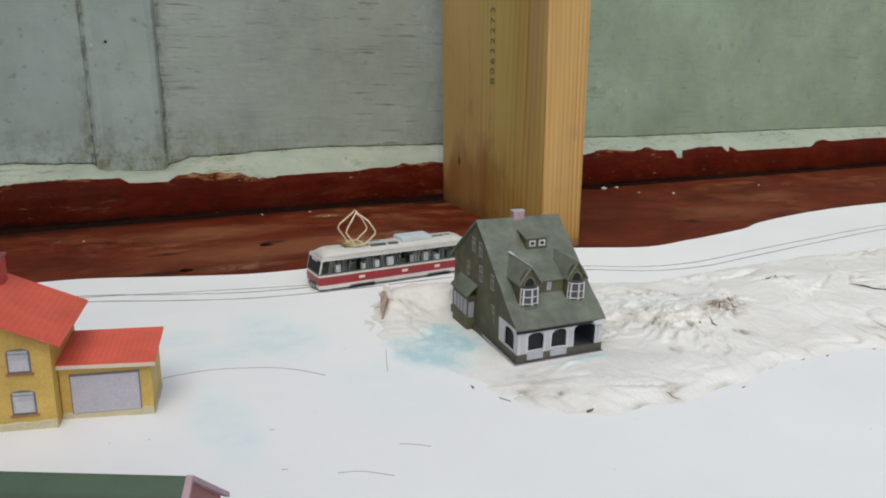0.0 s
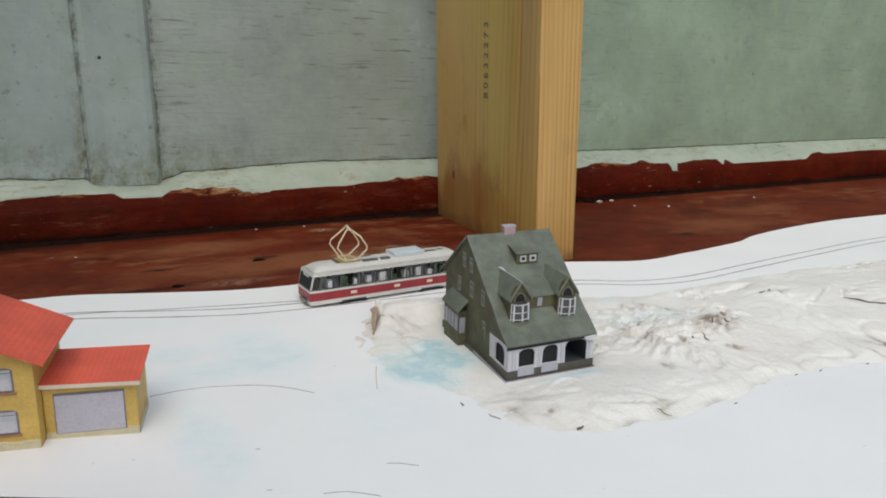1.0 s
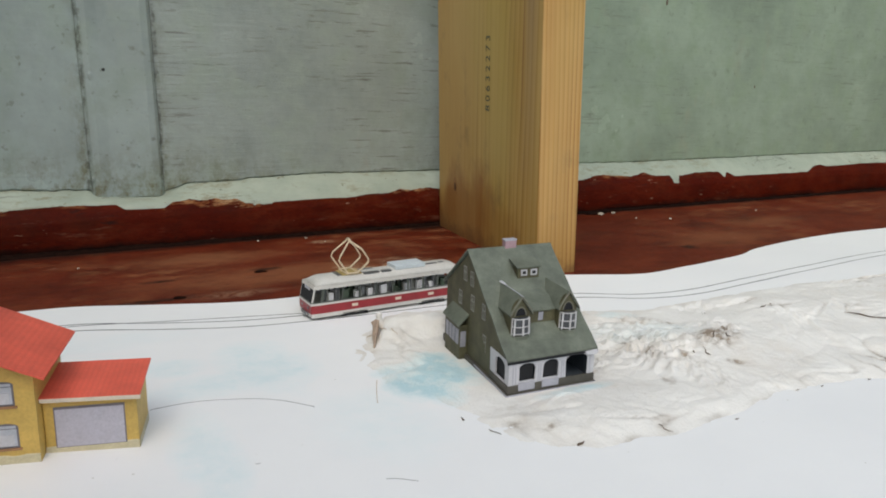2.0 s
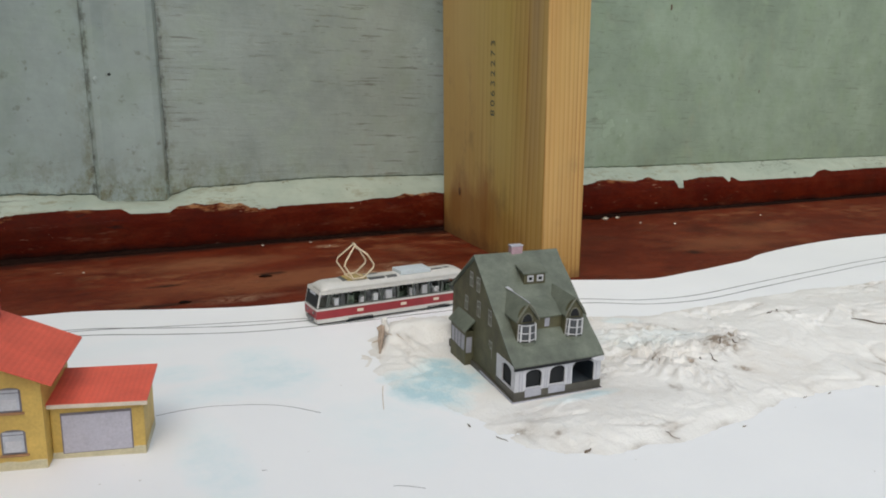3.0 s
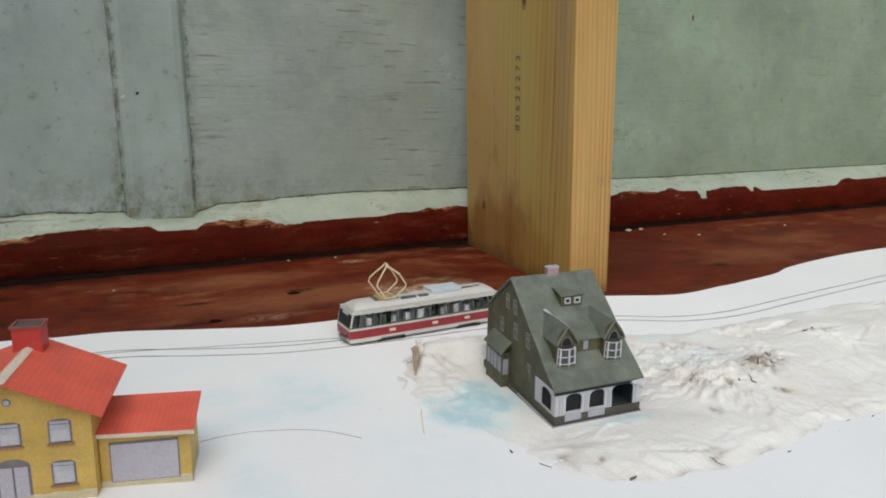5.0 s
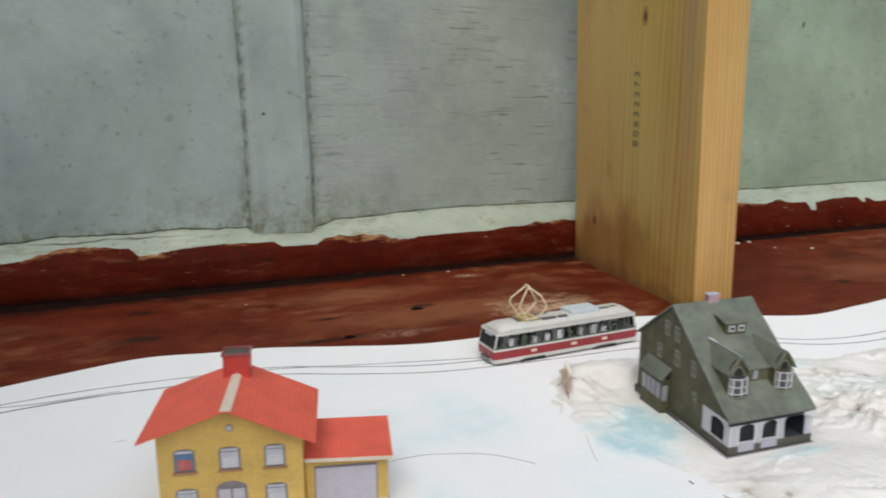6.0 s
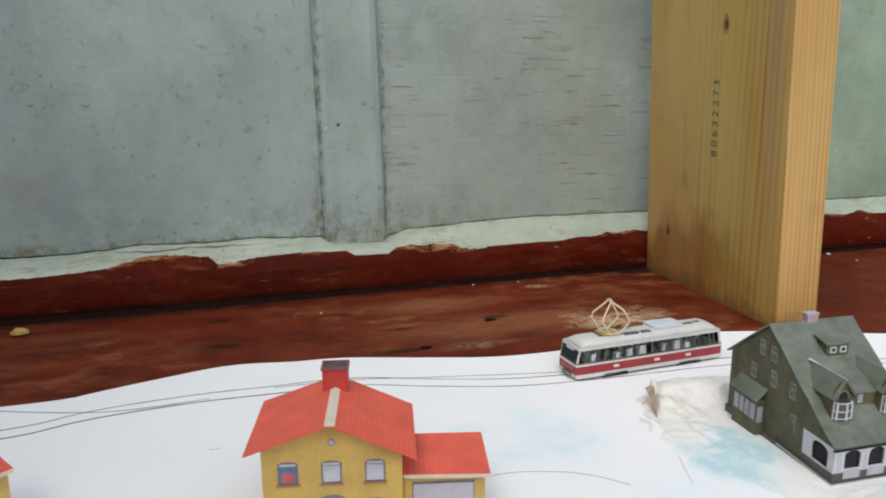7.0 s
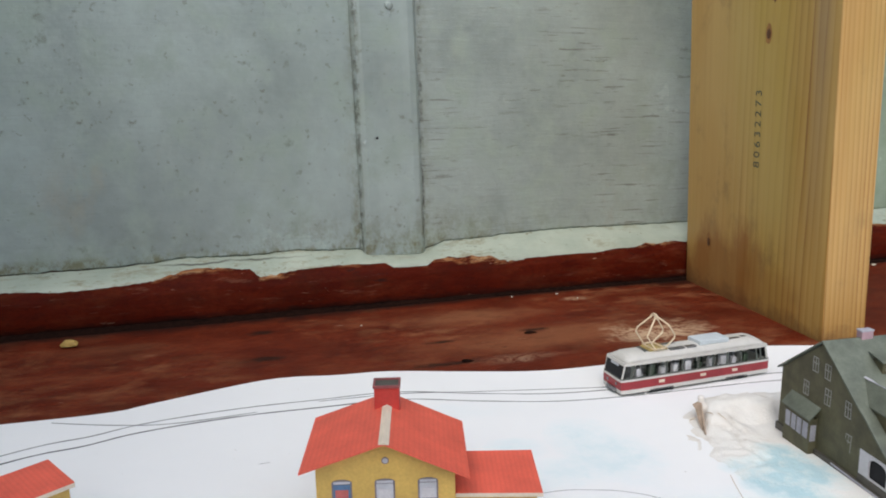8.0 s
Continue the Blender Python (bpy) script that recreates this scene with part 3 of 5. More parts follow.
M_BRASS = plain("yellowed_mount", (0.42, 0.31, 0.11), 0.45, 500, 0.25)
M_STEEL = plain("dull_steel", (0.25, 0.25, 0.26), 0.35, 500, 0.2, 0.8)
M_TWIG = plain("brown_twig", (0.13, 0.09, 0.06), 0.7, 600, 0.4)
M_TAN = plain("tan_torn_paper", (0.52, 0.42, 0.31), 0.7, 500, 0.25)
M_TORN = plain("brown_torn_paper", (0.45, 0.34, 0.26), 0.7, 500, 0.35)
M_FOOT = plain("faded_paper_foot", (0.64, 0.57, 0.38), 0.6, 300, 0.15)
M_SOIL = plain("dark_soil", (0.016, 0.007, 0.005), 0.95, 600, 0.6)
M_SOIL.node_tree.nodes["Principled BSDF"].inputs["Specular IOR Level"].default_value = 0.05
M_OLIVEPALE = plain("pale_olive_card", (0.17, 0.168, 0.13), 0.6, 400, 0.2)
M_RESIN = plain("resin_stained_pine", (0.34, 0.165, 0.045), 0.5, 400, 0.35, 0.0, 0.15, (1, 1, 0.3))
M_KNOT = plain("pine_knot", (0.12, 0.045, 0.015), 0.5, 500, 0.4)
M_CRUMB = plain("pale_paint_flake", (0.62, 0.55, 0.45), 0.6, 700, 0.2)
M_YSTONE = plain("ochre_crumb", (0.44, 0.29, 0.08), 0.7, 500, 0.3)


def clear_glass():
    m, tree, shader = start("clear_window_film", 0.08)
    shader.inputs["Transmission Weight"].default_value = 1.0
    shader.inputs["IOR"].default_value = 1.1
    shader.inputs["Base Color"].default_value = (0.97, 0.98, 0.975, 1)
    return m


M_GLASS = clear_glass()

# ---------------------------------------------------------------- structure
# floor
bm = bmesh.new()
box(bm, -600, 1520, -1100, 700, -30, 0)
box(bm, -600, 1520, 768, 830, -30, -12)
lip = []
for i in range(0, 425):
    x = -600 + i * 5
    y = 777.0 + 3.0 * max(0.0, min(1.0, (x + 100) / 250)) + 1.6 * noise.noise(Vector((x * 0.02, 4, 1))) + 1.0 * noise.noise(Vector((x * 0.09, 4, 1)))
    lip.append([bm.verts.new(p) for p in ((x, 700, 0), (x, y - 5, 0), (x, y - 1.5, -0.8), (x, y, -3), (x, y, -14))])
for a, b in zip(lip, lip[1:]):
    for k in range(4):
        bm.faces.new((a[k], a[k + 1], b[k + 1], b[k]))
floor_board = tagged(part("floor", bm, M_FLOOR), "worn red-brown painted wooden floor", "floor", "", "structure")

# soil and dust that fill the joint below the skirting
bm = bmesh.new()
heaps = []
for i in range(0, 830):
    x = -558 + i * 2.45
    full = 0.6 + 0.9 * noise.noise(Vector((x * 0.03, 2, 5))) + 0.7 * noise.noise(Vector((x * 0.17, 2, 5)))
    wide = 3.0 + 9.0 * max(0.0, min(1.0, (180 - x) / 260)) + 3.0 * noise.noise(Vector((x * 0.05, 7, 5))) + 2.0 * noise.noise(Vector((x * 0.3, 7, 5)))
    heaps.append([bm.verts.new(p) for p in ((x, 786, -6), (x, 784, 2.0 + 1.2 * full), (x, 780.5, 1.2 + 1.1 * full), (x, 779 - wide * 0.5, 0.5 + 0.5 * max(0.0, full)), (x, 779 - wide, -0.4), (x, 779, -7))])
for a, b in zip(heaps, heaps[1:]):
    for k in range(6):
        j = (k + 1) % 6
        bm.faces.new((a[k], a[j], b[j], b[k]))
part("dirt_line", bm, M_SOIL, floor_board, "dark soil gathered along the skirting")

# wall behind: a backing and three panels with a ragged lower edge; the joint between them lies under a moulding
WALL_Y = 816
FOOT = ((-900, 50), (-294, 50), (-196, 51), (-165, 52.5), (-127, 56), (-90, 54.5), (-62, 54), (-22, 56), (7, 54), (46, 53), (56, 49), (85, 46), (110, 46), (123, 50), (142, 56), (181, 56.5), (214, 59), (283, 61), (355, 60), (430, 59), (654, 61), (750, 60), (920, 61), (1115, 62), (2200, 63))


def along_x(table, x):
    """Height at x in a table of (x, height), eased from one entry to the next."""
    for (xa, za), (xb, zb) in zip(table, table[1:]):
        if xa <= x < xb:
            t = (x - xa) / (xb - xa)
            return za + (zb - za) * t * t * (3 - 2 * t)
    return table[-1][1]


def wall_foot(x):
    """Where the wall's grey paint ends above the pale coat."""
    return along_x(FOOT, x) + 0.9 * noise.noise(Vector((x * 0.09, 6, 2))) + 0.5 * noise.noise(Vector((x * 0.31, 6, 2)))


bm = bmesh.new()
box(bm, -600, 1520, WALL_Y + 9, WALL_Y + 50, -30, 760)
backing = tagged(part("wall_back", bm, M_WALL), "grey-green oil-painted wooden wall with hairline cracks", "wall", "", "structure")
for x0, x1, paint in ((-559, 58, M_WALL), (104, 452, M_WALLCRACKED), (452.4, 1479, M_WALLGREENLIT)):
    bm = bmesh.new()
    cols = []
    n = int((x1 - x0) / 4)
    for i in range(n + 1):
        x = x0 + (x1 - x0) * i / n
        foot = wall_foot(x) + 1.0 + 1.1 * noise.noise(Vector((x * 0.07, 0, 3))) + 0.8 * noise.noise(Vector((x * 0.3, 0, 3)))
        warp = 1.2 * noise.noise(Vector((x * 0.006, 2, 1)))
        cols.append([bm.verts.new((x, WALL_Y + d + warp * (z > 50), z)) for d, z in ((8.8, foot), (1.2, foot), (0, foot + 1.4), (0, 400), (0, 760), (8.8, 760))])
    for a, b in zip(cols, cols[1:]):
        for k in range(5):
            bm.faces.new((a[k], a[k + 1], b[k + 1], b[k]))
    bm.faces.new(cols[0])
    bm.faces.new(list(reversed(cols[-1])))
    part("wall_panel", bm, paint, backing, "grey-green paint tinted for the greener, dimmer light there" if x0 > 400 else "")

# unseen plain walls added to close and shade the place at both sides
for name, x0, x1 in (("shade_wall_west", -600, -560), ("shade_wall_east", 1480, 1520)):
    bm = bmesh.new()
    box(bm, x0, x1, -1100, WALL_Y + 9, -5, 760)
    tagged(part(name, bm, M_WALL), "unseen grey-green plain side wall added to shade the place", "wall", "", "structure")

# skirting with a sloped top, slightly uneven, with a gap above the floor
PROFILE = ((815, -13), (814, -3), (789, -1.5), (783, 1.0), (781.6, 5), (781.5, 18), (783, 30), (786, 37), (791, 42), (799, 46.5), (809, 50.8), (817.5, 54.2))
BORDER = ((-900, 40), (-288, 40), (-232, 37), (-193, 38.3), (-155, 40.2), (-142, 42.4), (-127, 45), (-68, 45), (-62, 41), (-58, 35.8), (-36, 35.4), (-19, 40.8), (9, 41.8), (68, 41.6), (78, 37), (112, 36), (126, 40), (150, 38), (178, 37), (196, 33), (236, 36), (304, 37), (340, 39.4), (421, 40.8), (560, 40), (636, 42), (665, 45.5), (721, 42.8),
          (750, 46.5), (762, 42.8), (795, 42), (797, 32), (807, 31), (812, 41), (852, 43.6), (896, 44.3), (899, 35.4), (912, 42), (926, 36.5), (1013, 37.2), (1080, 37.5), (1132, 46.5), (1146, 43.6), (1254, 45), (2200, 44))
BARE = ((-118, 44, 3.5), (-42, 20, 5.0), (160, 52, 6.5), (30, 18, 1.6), (390, 34, 2.5), (690, 40, 2.0), (760, 20, 1.5))


def skirt_point(x, s, proud=0.0):
    """Point of the skirting's uneven face at x, s steps along its profile from the bottom."""
    k = min(int(s), len(PROFILE) - 2)
    f = s - k
    (ya, za), (yb, zb) = PROFILE[k], PROFILE[k + 1]
    n = Vector((zb - za, yb - ya)).normalized()
    w = min(1, max(0, (11 - s) / 2))
    y = ya + (yb - ya) * f + w * (1.4 * noise.noise(Vector((x * 0.012, s * 0.3, 1))) + 0.5 * noise.noise(Vector((x * 0.06, s * 0.6, 1))))
    z = za + (zb - za) * f
    if z > 42:
        z = 42 + (z - 42) * (wall_foot(x) + 0.2 - 42) / 12.2
    z += w * min(1, s) * (1.0 * noise.noise(Vector((x * 0.02, s * 0.25, 7))) + 0.35 * noise.noise(Vector((x * 0.11, s * 0.5, 7))))
    return Vector((x, y - n.x * proud, z + n.y * proud))


def border(x):
    """Height up to which the red paint shows, and where the pale coat above it begins."""
    z = along_x(BORDER, x) + 0.9 * noise.noise(Vector((x * 0.05, 1, 0))) + 0.8 * noise.noise(Vector((x * 0.22, 2, 0)))
    lift = sum(h * max(0, 1 - ((x - c) / w) ** 2) * (0.75 + 0.7 * noise.noise(Vector((x * 0.05, 5, 0))) + 0.3 * noise.noise(Vector((x * 0.2, 5, 0)))) for c, w, h in BARE)
    return z, z + max(0, lift)


SKIRT_X = [-559 + 13.9 * i for i in range(10)] + [-420 + 2.5 * i for i in range(748)] + [1450, 1465, 1479]
SKIRT_S = [0, 0.5, 1, 1.5, 2, 2.5, 3, 3.5, 4, 4.5, 5] + [5 + 0.2 * i for i in range(1, 21)] + [9.5, 10, 10.5, 11]
bm = bmesh.new()
bare_layer = bm.verts.layers.float.new("bare")
cols = []
for x in SKIRT_X:
    red, top = border(x)
    col = []
    for s in SKIRT_S:
        p = skirt_point(x, s)
        v = bm.verts.new(p)
        v[bare_layer] = max(0.0, min(1.0, (p.z - red + 2.5 * noise.noise(Vector((x * 0.08, p.z * 0.2, 3))) + 0.6) * 0.6)) * min(1.0, max(0.0, top - red - 0.2))
        col.append(v)
    col += [bm.verts.new((x, 824, 53)), bm.verts.new((x, 824, -13))]
    cols.append(col)
for a, b in zip(cols, cols[1:]):
    for k in range(len(a)):
        j = (k + 1) % len(a)
        bm.faces.new((a[k], a[j], b[j], b[k]))
bm.faces.new(cols[0])
bm.faces.new(list(reversed(cols[-1])))
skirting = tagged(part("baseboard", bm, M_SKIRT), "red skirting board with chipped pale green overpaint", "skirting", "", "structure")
# the pale coat, a thin skin that ends in a ragged lower edge
bm = bmesh.new()
cols = []
for x in SKIRT_X:
    red, top = border(x)
    s0 = 5.0
    while s0 < 10.8 and skirt_point(x, s0).z < top:
        s0 += 0.05
    col = []
    for i in range(13):
        s = s0 + (11 - s0) * i / 12
        thick = (-0.2 if i == 0 else 0.42) + (0.25 * noise.noise(Vector((x * 0.1, s * 2, 4))) if i > 0 else 0)
        col.append(bm.verts.new(skirt_point(x, s + (0.03 if i == 1 else 0), thick)))
    cols.append(col)
for a, b in zip(cols, cols[1:]):
    for k in range(12):
        bm.faces.new((a[k], a[k + 1], b[k + 1], b[k]))
coat = part("overpaint", bm, M_COAT, skirting, "chipped pale green paint coat")
for ob in (skirting, coat):
    for f in ob.data.polygons:
        f.use_smooth = len(f.vertices) == 4

# moulding strip over the joint, ends just above the skirting
bm = bmesh.new()
section = ((48, 0), (49, -4), (52, -6.5), (58, -7.5), (68, -6.2), (80, -6.2), (98, -7.0), (106, -8.2), (112, -7.2), (115, -4), (116, 0))
rings = []
for i in range(48):
    z = 46.5 + i * 15.2
    lean = -0.022 * (z - 54) + 1.5
    rings.append([bm.verts.new((x + lean + 0.5 * noise.noise(Vector((z * 0.02, x, 0))), WALL_Y + d + (0.4 * noise.noise(Vector((z * 0.03, x * 0.1, 5))) if d else 0), z)) for x, d in section])
for a, b in zip(rings, rings[1:]):
    for k in range(len(section) - 1):
        bm.faces.new((a[k], a[k + 1], b[k + 1], b[k]))
bm.faces.new(rings[0])
strip = tagged(part("trim", bm, M_STRIP), "grey-green painted moulding strip over the wall joint", "moulding", "", "structure")
bm = bmesh.new()
bmesh.ops.create_uvsphere(bm, u_segments=14, v_segments=8, radius=4.2)
bmesh.ops.scale(bm, vec=(1, 0.5, 1), verts=bm.verts)
bmesh.ops.translate(bm, vec=(84, WALL_Y - 7, 301), verts=bm.verts)
part("screw_head", bm, M_STRIP, strip, "overpainted screw head")

# blisters and a small hole in the paint of the moulding
for x, z, r in ((52, 66, 2.2), (60, 72, 1.6), (71, 63, 2.0), (94, 78, 2.4), (104, 70, 1.6), (108, 92, 2.0), (84, 101, 1.3), (63, 118, 1.4), (56, 164, 3.6), (58, 90, 2.6), (85, 292, 2.2)):
    bm = bmesh.new()
    bmesh.ops.create_uvsphere(bm, u_segments=12, v_segments=8, radius=r)
    for v in bm.verts:
        v.co *= 1 + 0.4 * noise.noise(v.co * 0.8 + Vector((x, z, 0)))
    bmesh.ops.scale(bm, vec=(0.8, 0.35, 1.3), verts=bm.verts)
    bmesh.ops.translate(bm, vec=(x, WALL_Y - 6.6, z), verts=bm.verts)
    part("paint_blister", bm, M_STRIP, strip, "small blister in the paint")
bm = bmesh.new()
bmesh.ops.create_uvsphere(bm, u_segments=8, v_segments=6, radius=1.5)
bmesh.ops.scale(bm, vec=(1, 0.3, 1), verts=bm.verts)
bmesh.ops.translate(bm, vec=(68, WALL_Y - 6.4, 170), verts=bm.verts)
part("paint_hole", bm, M_DARK, strip, "dark pinhole in the paint")

for x, z, r in ((783, 279, 2.6), (977, 169, 1.5)):
    bm = bmesh.new()
    bmesh.ops.create_uvsphere(bm, u_segments=10, v_segments=6, radius=r)
    bmesh.ops.scale(bm, vec=(0.7, 0.5, 1.6), verts=bm.verts)
    bmesh.ops.translate(bm, vec=(x, WALL_Y - 0.2, z), verts=bm.verts)
    part("nail_head", bm, M_TWIG, backing, "rusty nail head")

# ---------------------------------------------------------------- pine post
post = thing("timber_post", 395.5, 545, 0, -5.4, "planed pine post with a stamped number, standing against the wall", "post")
bm = bmesh.new()
box(bm, 0, 40.5, 0, 232, -9, 760, bevel=1.6)
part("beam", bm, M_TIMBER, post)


def stamp(parent, text, x, y, z, size, material):
    cu = bpy.data.curves.new("stamped_number", "FONT")
    cu.body, cu.size, cu.extrude = text, size * MM, 0.00012
    cu.space_character = 1.45
    tmp = bpy.data.objects.new("tmp", cu)
    scene.collection.objects.link(tmp)
    me = bpy.data.meshes.new_from_object(tmp.evaluated_get(bpy.context.evaluated_depsgraph_get()))
    bpy.data.objects.remove(tmp)
    bpy.data.curves.remove(cu)
    me.name = "stamped_number"
    me.materials.append(material)
    ob = new("stamped_number", me)
    ob.parent = parent
    return ob


number = stamp(post, "80632273", 0, 0, 0, 13.0, M_INK)
number.matrix_basis = Matrix.Translation((-0.0001, 0.100, 0.138)) @ Matrix(((0, 0, -1, 0), (0, 1, 0, 0), (1, 0, 0, 0), (0, 0, 0, 1)))
post.matrix_basis = pose(0.3955, 0.545, 0.0, 1.1, -2.5, -5.4)
for ky, kz, kr in ((185, 50, 7.0), (93, 259, 6.0)):
    bm = bmesh.new()
    ring = [(-0.05, ky + kr * 0.8 * math.cos(a * math.pi / 9) * (1 + 0.3 * noise.noise(Vector((a * 0.6, ky, 0)))), kz + kr * 1.5 * math.sin(a * math.pi / 9) * (1 + 0.3 * noise.noise(Vector((a * 0.6, ky, 4))))) for a in range(18)]
    slab(bm, ring, (0.1, 0, 0))
    part("knot_ring", bm, M_RESIN, post, "reddish resin-stained wood round the knot")
for ky, kz, kr in ((185, 50, 4.2), (93, 259, 4.0), (86, 288, 2.5)):
    bm = bmesh.new()
    bmesh.ops.create_uvsphere(bm, u_segments=16, v_segments=8, radius=kr)
    bmesh.ops.scale(bm, vec=(0.12, 0.8, 1.2), verts=bm.verts)
    bmesh.ops.translate(bm, vec=(0.1, ky, kz), verts=bm.verts)
    part("knot", bm, M_KNOT, post, "dark brown knot")

# ---------------------------------------------------------------- paper landscape
EDGE = curve_through(((-550, 556), (-420, 552), (-225, 544), (-160, 543), (-138, 550), (-62, 574), (-11, 567), (25, 562), (77, 543), (132, 525), (195, 523), (222, 529), (254, 531), (302, 526),
                      (351, 511), (400, 487), (449, 468), (504, 473), (525, 475), (589, 487), (636, 504), (749, 521), (866, 521), (1100, 500)), 6)
bm = bmesh.new()
ROWS_Y = 64
grid = []
for p in EDGE:
    line = []
    for k in range(ROWS_Y + 1):
        y = p.y - (p.y + 160) * (k / ROWS_Y)
        line.append(bm.verts.new((p.x, y, board_z(p.x, y))))
    grid.append(line)
for a, b in zip(grid, grid[1:]):
    for k in range(ROWS_Y):
        bm.faces.new((a[k], a[k + 1], b[k + 1], b[k]))
rim = [l[0] for l in grid] + grid[-1][1:] + [l[-1] for l in reversed(grid[:-1])] + list(reversed(grid[0][1:-1]))
low = [bm.verts.new((v.co.x, v.co.y, 0.3)) for v in rim]
for i in range(len(rim)):
    j = (i + 1) % len(rim)
    bm.faces.new((rim[i], low[i], low[j], rim[j]))
paper = new("landscape_board")
tagged(paper, "white paper landscape board with pencilled tram tracks, lying on the floor", "model landscape")
part("sheet", bm, M_PAPER, paper)


def pencil(name, points, width, label="", lift=0.15, step=4, material=M_PENCIL):
    """A thin drawn line, laid on the sheet."""
    line = curve_through(points, step)
    bm = bmesh.new()
    prev = None
    for i, p in enumerate(line):
        way = (line[min(i + 1, len(line) - 1)] - line[max(i - 1, 0)]).normalized()
        side = Vector((-way.y, way.x)) * width * 0.5 * (0.8 + 0.4 * noise.noise(Vector((p.x * 0.06, p.y * 0.06, 2))))
        z = board_z(p.x, p.y)
        ring = [bm.verts.new((p.x + side.x * s, p.y + side.y * s, z + h)) for s, h in ((-1, -0.2), (-0.6, lift), (0.6, lift), (1, -0.2))]
        if prev:
            for k in range(3):
                bm.faces.new((prev[k], prev[k + 1], ring[k + 1], ring[k]))
        prev = ring
    return part(name, bm, material, paper, label)


NEAR = ((-420, 372), (-300, 425), (-207, 480), (-167, 491), (-138, 501), (-80, 508), (-30, 507), (22, 503), (69, 484), (115, 467), (160, 460), (213, 457), (260, 454), (300, 447), (355, 428), (394, 406), (445, 399), (520, 407), (605, 416), (715, 425), (900, 420))
FAR = tuple((x + 1, y + (14 if x < 330 else 12)) for x, y in NEAR)
pencil("rail", NEAR, 1.5, "dark pencilled rail line")
pencil("rail", NEAR[:8], 1.9, "bold dark pencilled rail line", 0.22)
pencil("rail", FAR, 1.5, "dark pencilled rail line")
pencil("rail", ((-194, 536), (-156, 519), (-120, 509), (-70, 512)), 1.1, "dark pencilled siding line")
pencil("rail", ((-30, 518), (25, 513), (75, 500), (125, 487), (182, 474)), 1.1, "dark pencilled siding line")
pencil("pencil_arc", ((48, 353), (58, 355), (71, 355), (83, 352), (96, 347), (107, 339), (117, 327)), 0.5, "fine pencil arc", 0.12, 4, M_FAINT)
for pts in (((120, 250), (124, 248), (130, 243)), ((92, 241), (100, 238), (109, 230)), ((79, 284.5), (81, 284)), ((75, 252.5), (77, 252)), ((-71, 434), (-65, 434.5)), ((60, 232), (62, 230))):
    pencil("pencil_tick", pts, 0.42, "short pencil mark", 0.1, 1.5, M_FAINT)

# ---------------------------------------------------------------- crumpled snow hill
OUTLINE = [Vector(p) for p in ((142, 384), (138, 336), (145, 316), (152, 298), (160, 282), (166, 265), (174, 248), (190, 234), (222, 225), (256, 223), (286, 226), (325, 233), (360, 231), (400, 222),
                               (470, 214), (560, 210), (660, 230), (690, 300), (690, 380), (600, 378), (547, 390), (481, 392), (422, 391), (385, 390), (345, 400), (300, 420), (262, 434), (222, 440), (190, 440), (166, 428))]


def inside(x, y):
    """Signed distance to the hill's outline, positive within."""
    best, hit = 1e9, False
    for i, a in enumerate(OUTLINE):
        b = OUTLINE[(i + 1) % len(OUTLINE)]
        ab = b - a
        t = max(0, min(1, ((x - a.x) * ab.x + (y - a.y) * ab.y) / ab.length_squared))
        best = min(best, math.hypot(x - a.x - t * ab.x, y - a.y - t * ab.y))
        if (a.y > y) != (b.y > y) and x < ab.x * (y - a.y) / ab.y + a.x:
            hit = not hit
    return best if hit else -best


BUMPS = ((350, 300, 30, 7.0), (300, 285, 26, 3.5), (222, 424, 24, 2.5), (248, 424, 26, 3.5), (440, 335, 40, 4.5), (410, 300, 40, 4.0), (520, 300, 60, 6.0), (610, 320, 60, 6.0), (225, 255, 25, 2.5), (270, 250, 30, 2.5), (330, 345, 30, 3.0))


STREAKS = ((304, 326, 6, -0.7, 0.8), (304, 307, 5, 0.52, 0.7), (314, 290, 4, 1.05, 0.9), (349, 305, 5, 0.17, 0.9), (368, 311, 5, -0.17, 1), (334, 272, 5, -0.87, 0.8), (435, 329, 5, 0.0, 0.7), (283, 270, 4, 1.22, 0.6), (354, 343, 4, -0.52, 0.5), (196, 234, 5, 0.17, 1), (189, 268, 4, -1.05, 0.6), (233, 229, 3, 0.35, 0.5), (200, 257, 4, 0.0, 0.5))


